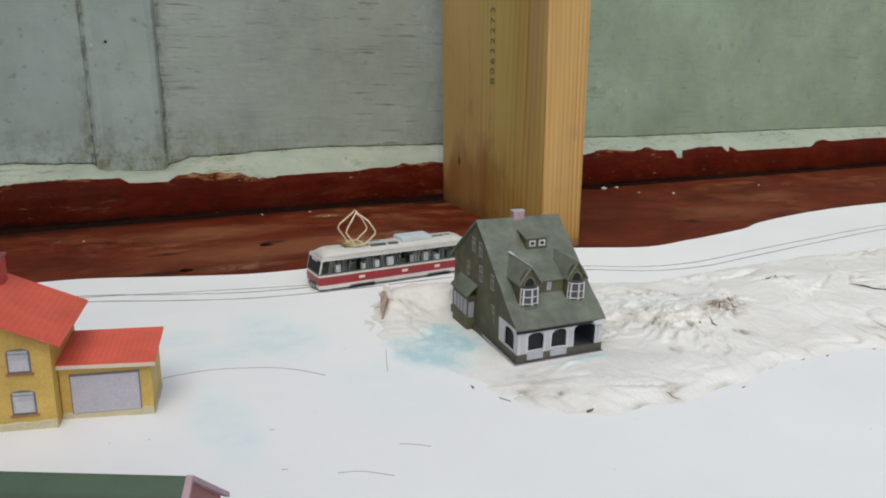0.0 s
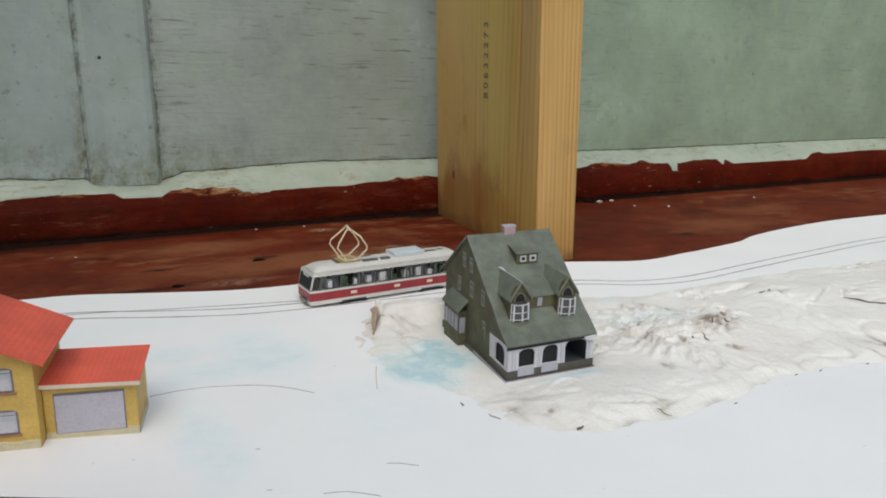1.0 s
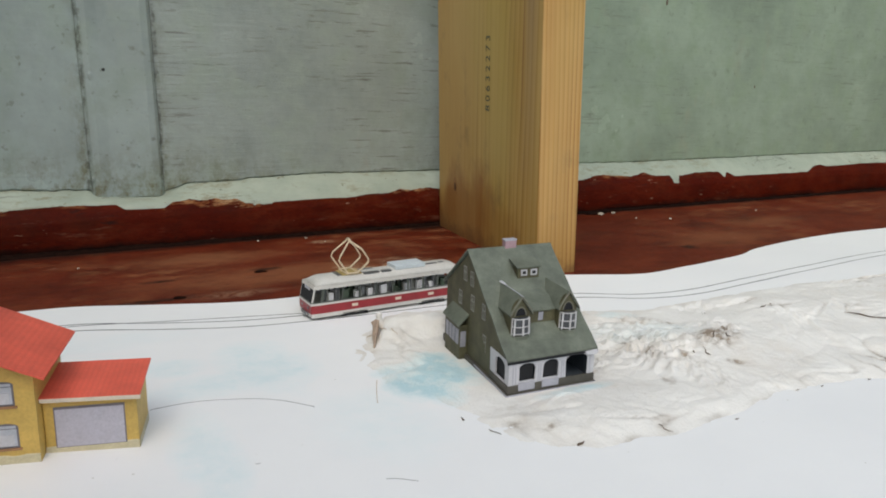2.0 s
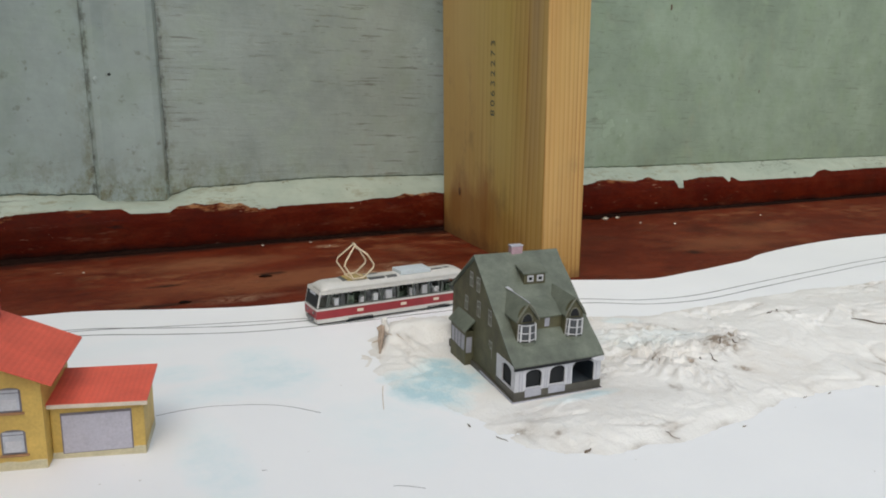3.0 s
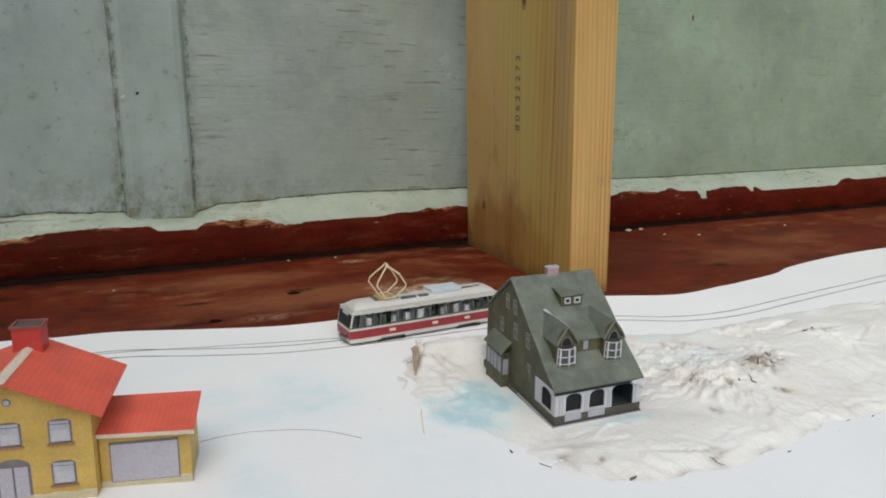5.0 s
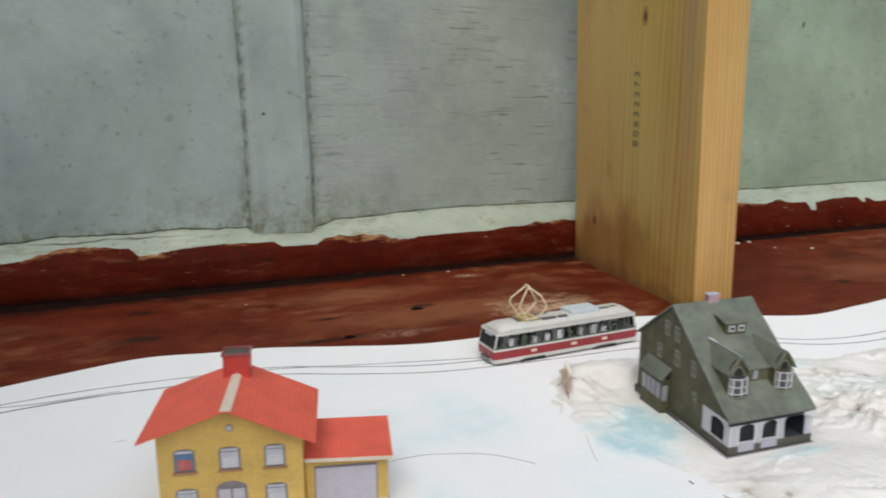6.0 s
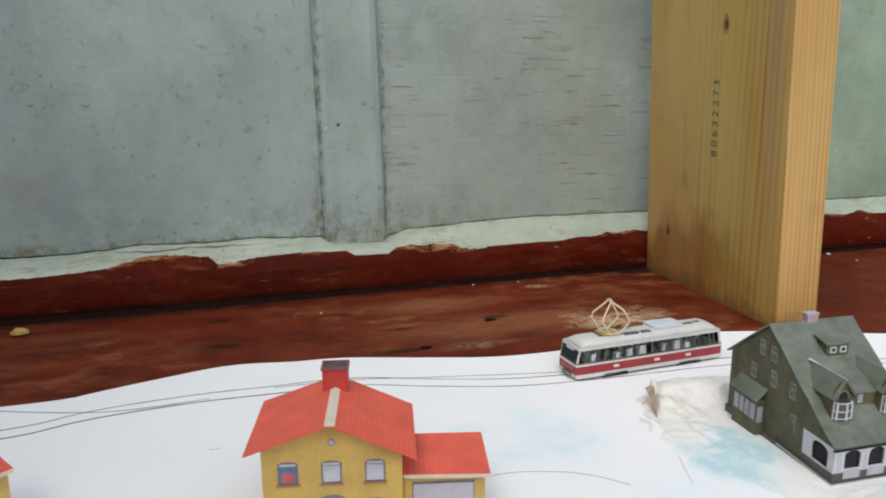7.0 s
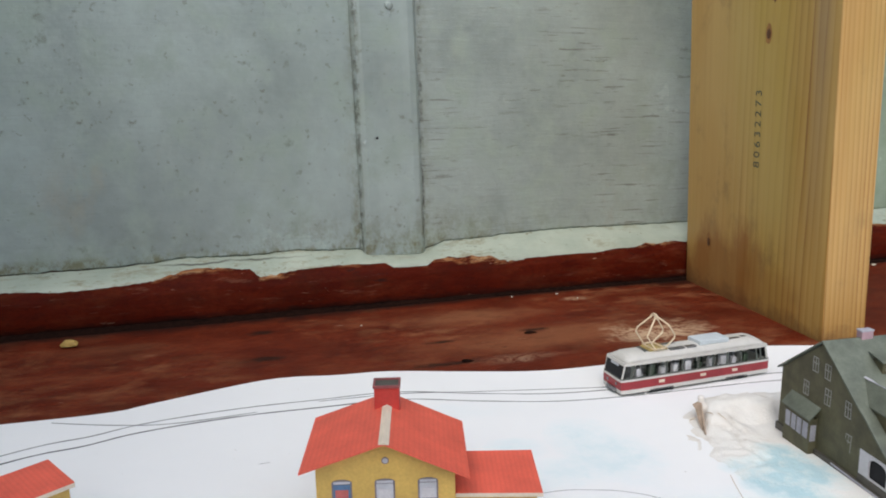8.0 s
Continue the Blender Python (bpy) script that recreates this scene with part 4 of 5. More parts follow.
def hill_shape(x, y):
    d = inside(x, y) + 5 * noise.noise(Vector((x * 0.05, y * 0.05, 9)))
    rise = max(0.0, min(1.0, d / (20 + 30 * max(0.0, min(1.0, (210 - x) / 40)))))
    rise = rise * rise * (3 - 2 * rise)
    h = 1.6 + sum(a * math.exp(-((x - cx) ** 2 + (y - cy) ** 2) / (2 * r * r * 0.5)) for cx, cy, r, a in BUMPS)
    lake = math.exp(-(((x - 178) / 26) ** 2 + ((y - 322) / 34) ** 2))
    yard = 1.0 if 194 < x < 266 and 285 < y < 395 else 0.0
    p = Vector((x, y, 0))
    q = p + Vector((noise.noise(p * 0.025), noise.noise(p * 0.025 + Vector((9, 9, 9))), 0)) * 16
    where = max(0.0, min(1.0, 0.55 + 1.6 * noise.noise(p * 0.02 + Vector((3, 8, 2)))))
    ridge = max(0.0, 1 - abs(noise.noise(q * 0.03 + Vector((4, 2, 1)))) * 7) * where
    ridge3 = max(0.0, 1 - abs(noise.noise(q * 0.15 + Vector((3, 3, 9)))) * 5) * where
    ridge2 = max(0.0, 1 - abs(noise.noise(q * 0.07 + Vector((8, 1, 6)))) * 6) * where
    crease = max(0.0, 1 - abs(noise.noise(q * 0.045 + Vector((14, 7, 5)))) * 5.5) * where
    fold = max(0.0, 1 - abs(noise.noise(Vector((q.x * 0.06 + q.y * 0.05, q.y * 0.13 - q.x * 0.03, 4)))) * 4.5)
    pock = max(0.0, 1 - abs(noise.noise(q * 0.21 + Vector((2, 9, 4)))) * 3.5)
    wild = max(0.04, min(1.0, 0.9 - math.hypot((x - 315) / 85, (y - 318) / 58) + 0.9 * noise.noise(p * 0.028)))
    swell = noise.noise(p * 0.035 + Vector((1, 5, 2)))
    calm = (1 - 0.85 * lake) * (1 - 0.75 * yard)
    rough = (1.1 * ridge + 0.8 * ridge2 + 0.4 * ridge3 + 4.2 * wild * fold * fold - 1.5 * wild * pock - 1.5 * crease + 1.2 * swell + (0.25 + 0.5 * wild) * noise.noise(p * 0.3)) * calm
    soil = sum(k * math.exp(-(((x - a) * math.cos(r) + (y - b) * math.sin(r)) / l) ** 2 - (((y - b) * math.cos(r) - (x - a) * math.sin(r)) / 2.4) ** 2) for a, b, l, r, k in STREAKS) * (0.6 + 1.2 * noise.noise(p * 0.3))
    # the crust ends in a torn step that runs from the tip towards the lake
    off = ((x - 173) * 28 - (y - 388) * 15) / 31.8 + 1.2 * noise.noise(p * 0.15)
    on = ((x - 173) * 15 + (y - 388) * 28) / 1009
    cliff = 8.0 * max(0.0, min(1.0, off / 2.5)) * max(0.0, min(on, 1.0, (1.95 - on) / 0.7)) * max(0.0, min(1.0, (300 - x) / 80)) * (1 + 0.25 * noise.noise(p * 0.09))
    rubble = math.exp(-((x - 348) / 15) ** 2 - ((y - 299) / 9) ** 2)
    rim = max(0.0, 1 - abs(d - 5) / 5) * max(0.0, noise.noise(p * 0.06) + 0.15) * (x > 165)
    # brown dirt marks, plus shade put into the colour of creases and pocks
    dirt_shade = rise * (1.1 * wild * max(pock, 0.7 * fold) ** 2 * max(0.0, 0.25 + 1.4 * noise.noise(p * 0.03 + Vector((2, 2, 7)))) * calm + 0.8 * crease ** 3 * calm * max(0.0, 0.35 + 1.5 * noise.noise(p * 0.018 + Vector((6, 6, 1)))) + 0.9 * rubble * max(0.0, 0.4 + 1.2 * noise.noise(p * 0.2))) + 0.6 * rim + 1.5 * rise * max(0.0, soil)
    z = board_z(x, y) - 0.7 + rise * (max(0.2, h * (1 - 0.6 * lake) + rough - 1.2 * min(1.0, max(0.0, soil)) + rubble * 2.5 * noise.noise(p * 0.16)) + 0.7) + cliff
    # pressed flat where the house stands
    off = max(abs(x - 231 - 0.05 * (y - 342)) - 31, abs(y - 342) - 50) + 2.0 * noise.noise(p * 0.12)
    press = max(0.0, min(1.0, 1 - off / 9))
    return z + press * (min(z, board_z(x, y) + 0.9) - z), dirt_shade


def hill_z(x, y):
    return hill_shape(x, y)[0]


bm = bmesh.new()
table = {}
dirt_shade_layer = bm.verts.layers.float.new("dirt")
STEP = 1.4
nx, ny = int((700 - 126) / STEP), int((450 - 200) / STEP)
for i in range(nx + 1):
    for j in range(ny + 1):
        x, y = 126 + i * STEP, 200 + j * STEP
        if inside(x, y) > -8:
            jx, jy = 0.6 * noise.noise(Vector((x, y, 4.5))), 0.6 * noise.noise(Vector((x, y, 8.5)))
            z, dirt_shade = hill_shape(x, y)
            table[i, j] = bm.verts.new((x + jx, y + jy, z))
            table[i, j][dirt_shade_layer] = dirt_shade
for (i, j), v in list(table.items()):
    q = [table.get(k) for k in ((i, j), (i + 1, j), (i + 1, j + 1), (i, j + 1))]
    if all(q):
        bm.faces.new(q)
hill = new("snow_hill")
tagged(hill, "crumpled cream-white plastered hill with dirty, shade-painted creases, on the landscape board", "model hill")
crust = part("crust", bm, M_SNOW, hill)
for f in crust.data.polygons:
    f.use_smooth = True


def hill_top(x, y):
    return max(hill_z(x, y), board_z(x, y))


def litter(name, x, y, length, turn, thick, material, label, lift=0.3, parent=hill):
    """A small twig or torn shred stuck in the hill."""
    c, s = math.cos(radians(turn)), math.sin(radians(turn))
    pts = []
    for k in range(5):
        d = (k / 4 - 0.5) * length
        px_, py_ = x + c * d + 0.08 * length * math.sin(k * 2.1 + x), y + s * d
        pts.append((px_, py_, hill_top(px_, py_) + lift + 0.2 * math.sin(k * 1.7)))
    return part(name, tube(bmesh.new(), pts, [thick * 0.4, thick, thick * 0.9, thick * 0.8, thick * 0.3], 5), material, parent, label)


for a in ((478, 289, 34, -52, 0.55), (172, 284, 3.5, 80, 0.45), (178, 266, 8, -70, 0.22), (204, 240, 5, 15, 0.65), (346, 300, 5, 40, 0.5), (328, 288, 8, 70, 0.4), (322, 291, 4, 10, 0.4),
          (354, 297, 4, -60, 0.5), (362, 302, 3, 20, 0.5), (425, 330, 6, 5, 0.5), (436, 333, 4, 30, 0.5), (283, 228, 3, 10, 0.3), (338, 238, 3, 10, 0.28), (354, 236, 4, 20, 0.3),
          (385, 231, 3, 0, 0.28), (245, 234, 7, -75, 0.25), (300, 300, 4, 50, 0.3), (395, 352, 6, 70, 0.25)):
    litter("twig", *a, M_TWIG, "small dark brown twig")
part("paper_seam", tube(bmesh.new(), [(x, y, hill_top(x, y) + 0.05) for x, y in ((156, 345), (152, 336), (148, 326), (145, 318))], 0.16, 5), M_TAN, hill, "tan seam in the paper")

# torn paper point at the hill's end: a pinched white tip with a brown fold below it
spot = board_z(187, 414) + 2
bm = bmesh.new()
tube(bm, [(190, 413, spot - 2), (188.6, 413, spot + 2), (187.4, 413.4, spot + 5), (186.4, 413.8, spot + 8), (186.0, 414, spot + 10), (186, 414, spot + 11.4), (186.1, 414, spot + 12.2)], [2.6, 2.4, 2.0, 1.6, 1.9, 1.7, 0.7], 10)
for v in bm.verts:
    v.co += Vector((noise.noise(v.co * 0.4), 0.6 * noise.noise(v.co * 0.4 + Vector((5, 5, 5))), 0)) * 0.9
tip = part("paper_tip", bm, M_SNOW, hill, "pinched white paper tip")
for f in tip.data.polygons:
    f.use_smooth = True
bm = bmesh.new()
slab(bm, [(187 - 14 * k / 6 + 0.5 * noise.noise(Vector((k, 1, 1))), 415 - 26 * k / 6, board_z(180, 405) + 10.5 - 8.5 * k / 6) for k in range(7)] + [(174 + 13 * k / 5, 390.5 + 24.5 * k / 5, board_z(180, 405) + 0.8 + 2.5 * (k / 5) ** 2 + 1.2 * noise.noise(Vector((k * 0.9, 2, 2)))) for k in range(6)], (-0.8, 0.4, 0.1))
part("torn_edge", bm, M_TORN, tip, "brown torn paper edge")
bm = bmesh.new()
slab(bm, [(186.4, 414.6, spot + 8.5), (182.2, 416.0, spot + 5.6), (182.0, 412.5, spot + 4.2), (178.2, 404, spot + 1.6), (174.5, 393, spot - 1.6), (179.5, 401.5, spot + 0.6), (184.6, 409.5, spot + 4.0)], (-0.35, 0.25, 0.25))
part("torn_flap", bm, M_TORN, tip, "brown torn paper flap")
for x, y, r, l in ((180, 412, 6, 20), (185, 403, 6, -80), (189, 398, 7, -75)):
    litter("torn_fibre", x, y, r, l, 0.3, M_TAN, "tan torn paper fibre")

# ---------------------------------------------------------------- green house
house = thing("green_model_house", 204, 296.5, 23, -3.2, "olive green card model house with dormers and white arched porch", "model house")


def skew(u, v, w):
    p = Vector((u, v, w)) * 0.07
    return (u + 0.09 * v + 0.5 * noise.noise(p), v + 0.5 * noise.noise(p + Vector((7, 3, 1))), w + 0.5 * noise.noise(p + Vector((2, 9, 4))))


def roof_w(v):
    return 18.6 + 0.75 * (v + 1)


for u in (0, 48.6):
    bm = bmesh.new()
    slab(bm, [(u, 22, -9), (u, 89, -9), (u, 89, 34), (u, 54, 59.0), (u, 0, 18.4), (u, 0, 16.5), (u, 22, 16.5)], (0.8, 0, 0), skew)
    wall = part("gable_wall", bm, M_GREENWALL, house)
    if u == 0:
        gable = wall
bm = bmesh.new()
box(bm, 0.9, 48.5, 88.2, 89, -9, 33, skew)
part("rear_wall", bm, M_GREENWALL, house)
bm = bmesh.new()
box(bm, 0.9, 48.5, 22, 22.8, 0, 33, skew)
part("inner_wall", bm, M_SLATE, house, "dark wall inside the porch")
bm = bmesh.new()
box(bm, 0.9, 48.5, 0.9, 21.9, 1.2, 2.2, skew)
part("porch_floor", bm, M_BLUEFLOOR, house, "blue-grey porch floor")
bm = bmesh.new()
box(bm, -1.3, 50.2, -1.9, 89.4, -8, 0.9, skew, 0.2)
part("base_plate", bm, M_PLINTH, house)

bm = bmesh.new()
box(bm, -1.9, 50.4, -2.5, -1.95, -0.1, 0.7, skew, 0.12)
box(bm, -1.9, -1.35, -1.9, 40, -0.1, 0.7, skew, 0.12)
part("base_edge", bm, M_GREYCARD, house, "pale card edge of the base")

# roof planes, the front one bowed a little
bm = bmesh.new()
n = 8
loop = [(-1.6, -1.2 + (55.8 * k / n), roof_w(-1.2 + 55.8 * k / n) - 0.5 * math.sin(math.pi * k / n)) for k in range(n + 1)]
a = [[bm.verts.new(skew(u, v, w + d)) for u, v, w in ((x, p[1], p[2]) for p in loop)] for x, d in ((-1.6, 0), (50.6, 0), (50.6, -0.9), (-1.6, -0.9))]
for i in range(4):
    j = (i + 1) % 4
    for k in range(n):
        bm.faces.new((a[i][k], a[j][k], a[j][k + 1], a[i][k + 1]))
for k in (0, n):
    bm.faces.new([a[i][k] for i in range(4)])
part("roof", bm, M_GREENROOF, house)
bm = bmesh.new()
slab(bm, [(-1.6, 54.4, 60.4), (50.6, 54.4, 60.4), (50.6, 92, 33.0), (-1.6, 92, 33.0)], (0, 0, -0.9), skew)
part("roof", bm, M_GREENROOF, house)

# white arched porch
bm = bmesh.new()
arched(bm, -0.2, 49.4, 4.6, 17.4, ((5.8, 14.8, 6.2, 12.0, 15.4), (19.4, 28.2, 6.2, 12.4, 15.7), (32.6, 45.4, 4.6, 12.8, 16.2)), lambda u, w, d: skew(u, -0.4 + d, w), 0.9)
porch = part("porch_front", bm, M_WHITE, house, "white arched porch panel")
bm = bmesh.new()
arched(bm, 0.6, 22, 4.6, 17.2, ((3.6, 15.6, 5.4, 11.8, 15.8),), lambda v, w, d: skew(-0.3 + d, v, w), 0.9)
part("porch_side", bm, M_WHITE, house, "white arched porch panel")
bm = bmesh.new()
arched(bm, 0.6, 22, 4.6, 17.2, ((3.6, 15.6, 5.4, 11.8, 15.8),), lambda v, w, d: skew(49.0 + d, v, w), 0.9)
part("porch_side", bm, M_WHITE, house, "white arched porch panel")
bm = bmesh.new()
box(bm, -0.6, 49.8, -0.8, 0.2, 0.4, 4.8, skew, 0.15)
part("plinth", bm, M_PLINTH, house, "dark brown plinth")
bm = bmesh.new()
box(bm, -0.7, 0.3, 0.3, 22, 0.4, 4.8, skew, 0.15)
part("plinth", bm, M_PLINTH, house, "dark brown plinth")
for u0, u1 in ((5.2, 14.6), (19.0, 28.4)):
    bm = bmesh.new()
    box(bm, u0, u1, -1.0, -0.5, 1.8, 5.6, skew, 0.1)
    part("porch_panel", bm, M_GREYCARD, house, "lavender-grey panel")
    bm = bmesh.new()
    box(bm, u0 + 0.8, u1 - 0.4, 0.9, 1.3, 5.2, 15.6, skew)
    part("porch_glazing", bm, M_DARK, house, "black porch window")
bm = bmesh.new()
box(bm, 1.2, 1.5, 3.4, 16, 4.6, 16, skew)
part("porch_glazing", bm, M_DARK, house, "black porch window")
for u0, u1 in ((2.0, 2.6), (3.6, 4.1), (16.4, 16.9), (17.6, 18.1), (29.8, 30.3), (31.0, 31.4), (46.6, 47.0)):
    bm = bmesh.new()
    box(bm, u0, u1, -0.62, -0.3, 4.9, 14.2, skew)
    part("pilaster_line", bm, M_GREYCARD, porch, "grey pilaster line")
# black strip modelled in place of the shade between roof and porch
bm = bmesh.new()
box(bm, -1.4, 50.4, -1.5, -0.45, 16.3, 17.7, skew, 0.1)
part("eaves_shade", bm, M_DARK, house, "dark strip standing in for the shadow under the eaves")

bm = bmesh.new()
box(bm, 47.6, 48.2, 1.0, 21.5, 2.3, 17.0, skew)
part("porch_end", bm, M_BLUEFLOOR, house, "blue-grey porch end wall")

bm = bmesh.new()
slab(bm, [(42.6, -1.9, 17.4), (49.6, -2.0, 17.9), (50.6, -2.2, 16.6), (49.4, -2.5, 15.4), (45.0, -2.3, 15.9)], (0, 0.35, 0.1), skew)
part("card_curl", bm, M_WHITE, house, "curled scrap of white card")

# printed windows on the visible gable
for v, w, dv, dw in ((60, 45.5, 2.3, 4.2), (50, 44.8, 2.3, 4.2), (66.5, 30.3, 2.3, 4.0), (48.6, 31.8, 2.5, 4.2), (33, 31.8, 2.3, 4.2), (31, 15.5, 2.3, 4.4)):
    frame_bm = bmesh.new()
    for a0, a1, b0, b1 in ((-dv, -dv + 0.5, -dw, dw), (dv - 0.5, dv, -dw, dw), (-0.25, 0.25, -dw, dw), (-dv, dv, -dw, -dw + 0.5), (-dv, dv, dw - 0.5, dw), (-dv, dv, 0.6, 1.1)):
        box(frame_bm, -0.18, 0.02, v + a0, v + a1, w + b0, w + b1, skew)
    win = part("gable_window", frame_bm, M_SKETCH, gable, "pale grey window lines")

# bay on the gable
bay = part("bay", box(bmesh.new(), -5, 0.1, 54.5, 77, -9, 17.5, skew, 0.2), M_GREENWALL, house)
bm = bmesh.new()
slab(bm, [(-6.2, 53.2, 17.2), (0.2, 53.2, 23.5), (0.2, 78.2, 23.5), (-6.2, 78.2, 17.2)], (0, 0, 0.8), skew)
part("bay_roof", bm, M_GREENROOF, bay)
for k in range(4):
    bm = bmesh.new()
    box(bm, -5.25, -4.9, 55.8 + k * 5.2, 59.8 + k * 5.2, 6.5, 14.8, skew)
    part("bay_pane", bm, M_LAVENDER, bay, "lavender window pane")
bm = bmesh.new()
box(bm, -4.4, -1.0, 54.2, 54.6, 5.5, 14.2, skew)
part("bay_pane", bm, M_LAVENDER, bay, "lavender window pane")


def dormer(c):
    """Gabled dormer with a rounded white casement window, centred on u = c."""
    front, hw = 10.8, 5.4
    bm = bmesh.new()
    bow = [(c + hw * math.cos(math.pi * k / 12), front, 36.5 + 8.4 * math.sin(math.pi * k / 12) ** 0.9) for k in range(13)]
    slab(bm, [(c - hw, front, 24), (c + hw, front, 24)] + bow, (0, 0.7, 0), skew)
    d = part("dormer", bm, M_GREENWALL, house)
    for s in (-1, 1):
        bm = bmesh.new()
        slab(bm, [(c + s * (hw - 0.1), front, 24.5), (c + s * (hw - 0.1), 25.5, 37.5), (c + s * (hw - 0.1), front, 37.5)], (-s * 0.6, 0, 0), skew)
        part("dormer_cheek", bm, M_GREENWALL, d)
        bm = bmesh.new()
        slab(bm, [(c, front - 1.6, 46.2), (c, 36.5, 46.2), (c + s * (hw + 1), 25.0, 37.2), (c + s * (hw + 1), front - 1.6, 37.2)], (0, 0, -0.7), skew)
        part("dormer_roof", bm, M_GREENROOF, d)
    # rounded bay window
    steps = 6
    ring = [(c - 4.6 * math.cos(math.pi * k / steps), front - 0.2 - 3.2 * math.sin(math.pi * k / steps)) for k in range(steps + 1)]
    bm = bmesh.new()
    slab(bm, [(u, v, 27) for u, v in ring], (0, 0, 8.4), skew)
    part("dormer_window", bm, M_SLATE, d, "dark window panes")
    win_bm = bmesh.new()
    for w in (27.3, 31.0, 35.2):
        for p, q in zip(ring, ring[1:]):
            tube(win_bm, [skew(p[0], p[1] - 0.2, w), skew(q[0], q[1] - 0.2, w)], 0.3, 5)
    for k in (0, 1, 3, 5, 6):
        tube(win_bm, [skew(ring[k][0], ring[k][1] - 0.2, 26.4), skew(ring[k][0], ring[k][1] - 0.2, 35.4)], 0.36, 5)
    for k in (1, 3, 5):
        box(win_bm, ring[k][0] - 0.42, ring[k][0] + 0.42, ring[k][1] - 0.6, ring[k][1] - 0.1, 26.8, 35.6, skew)
    part("casement", win_bm, M_CASEMENT, d, "white glazing bars")
    bm = bmesh.new()
    slab(bm, [(u * 1.0 + (u - c) * 0.08, v - 0.3, 24.6) for u, v in ring], (0, 0, 1.6), skew)
    part("dormer_sill", bm, M_GREENROOF, d)
    arc = [(c - 2.8 * math.cos(math.pi * k / 8), 36.2 + 4.4 * math.sin(math.pi * k / 8)) for k in range(9)]
    bm = bmesh.new()
    slab(bm, [(u, front - 0.25, w) for u, w in arc], (0, 0.2, 0), skew)
    part("arch_light", bm, M_DARK, d, "dark arched light")
    bm = bmesh.new()
    for p, q in zip(arc, arc[1:]):
        tube(bm, [skew(c + (p[0] - c) * 1.15, front - 0.4, p[1]), skew(c + (q[0] - c) * 1.15, front - 0.4, q[1])], 0.4, 5)
    part("arch_rim", bm, M_OLIVEPALE, d, "pale olive arch rim")
    for s in (-1, 1):
        bm = bmesh.new()
        tube(bm, [skew(c + s * (hw + 1) * f, front - 1.7, 46.0 - 9.0 * f - 0.9 * math.sin(math.pi * f) * -1) for f in (0, 0.25, 0.5, 0.75, 1.0)], 0.36, 6)
        part("verge", bm, M_OLIVEPALE, d, "pale olive dormer verge")
    return d


first = dormer(10.4)
dormer(37.9)
bm = bmesh.new()
slab(bm, [(9.6, 36.4, 46.6), (11.4, 37.2, 46.6), (11.3, 32.5, 46.6), (10.6, 28, 46.55), (9.7, 33, 46.4)], (0, 0, 0.25), skew)
part("paper_tear", bm, M_WHITE, first, "white torn card edge")
bm = bmesh.new()
tube(bm, [skew(10.4, v, 46.5) for v in (9, 18, 28, 34)], 0.25, 5)
part("ridge_wear", bm, M_GREYCARD, first, "pale worn ridge")

# low link between the dormers
bm = bmesh.new()
box(bm, 17.2, 32.8, 14.5, 15.2, 28, 36.4, skew)
link = part("link_wall", bm, M_GREENWALL, house)
bm = bmesh.new()
slab(bm, [(16.4, 13.4, 36.2), (33.6, 13.4, 36.2), (33.6, 29.5, 41.6), (16.4, 29.5, 41.6)], (0, 0, 0.7), skew)
part("link_roof", bm, M_GREENROOF, link)
bm = bmesh.new()
box(bm, 22.8, 25.4, 14.2, 14.6, 31.0, 35.4, skew)
part("link_window", bm, M_LAVENDER, link, "small pale window")

# small flat dormer near the ridge
bm = bmesh.new()
box(bm, 21, 34, 37.2, 46, 46.5, 52.4, skew)
top = part("roof_light", bm, M_GREENWALL, house)
bm = bmesh.new()
slab(bm, [(20, 36.2, 52.3), (35, 36.2, 52.3), (35, 46.5, 55.2), (20, 46.5, 55.2)], (0, 0, 0.7), skew)
part("roof_light_cover", bm, M_GREENROOF, top)
for u in (23.0, 29.0):
    bm = bmesh.new()
    box(bm, u, u + 3.8, 36.9, 37.3, 48.0, 51.4, skew)
    w = part("roof_light_window", bm, M_WHITE, top, "white window frame")
    bm = bmesh.new()
    box(bm, u + 0.9, u + 2.9, 36.75, 37.0, 48.9, 50.5, skew)
    part("roof_light_pane", bm, M_DARK, w)
bm = bmesh.new()
box(bm, 20.8, 27.8, 53.4, 57.6, 54, 63.4, skew, 0.4)
chim = part("chimney", bm, M_PINK, house, "mauve card chimney")
bm = bmesh.new()
box(bm, 20.6, 28.0, 53.2, 57.8, 63.3, 64.1, skew, 0.2)
part("chimney_rim", bm, M_GREYCARD, chim, "pale chimney rim")

# ---------------------------------------------------------------- yellow house with garage
YW, YD = 56.0, 40.0
station = thing("yellow_model_house", -49.2, 332.2, 25.2, -13.5, "ochre yellow card model house with red tiled roof and garage", "model house")
bm = bmesh.new()
slab(bm, [(0, 0, -6), (YW, 0, -6), (YW, 0, 36.4), (YW / 2, 0, 49.4), (0, 0, 39.6)], (0, YD, 0))
walls = part("house_wall", bm, M_YELLOW, station)
for s in (-1, 1):
    bm = bmesh.new()
    c = YW / 2
    e = 35.6 if s > 0 else 39.4
    slab(bm, [(c, -7, 51.0), (c, YD + 4, 51.4), (c + s * 33.6, YD + 4, e + 0.4), (c + s * 33.6, -7, e)], (0, 0, -0.8))
    part("roof", bm, M_REDROOF, station)
bm = bmesh.new()
slab(bm, [(YW / 2 - 2.1, -7.1, 50.6), (YW / 2, -7.1, 51.5), (YW / 2 + 2.1, -7.1, 50.4)], (0, 37, 0.2))
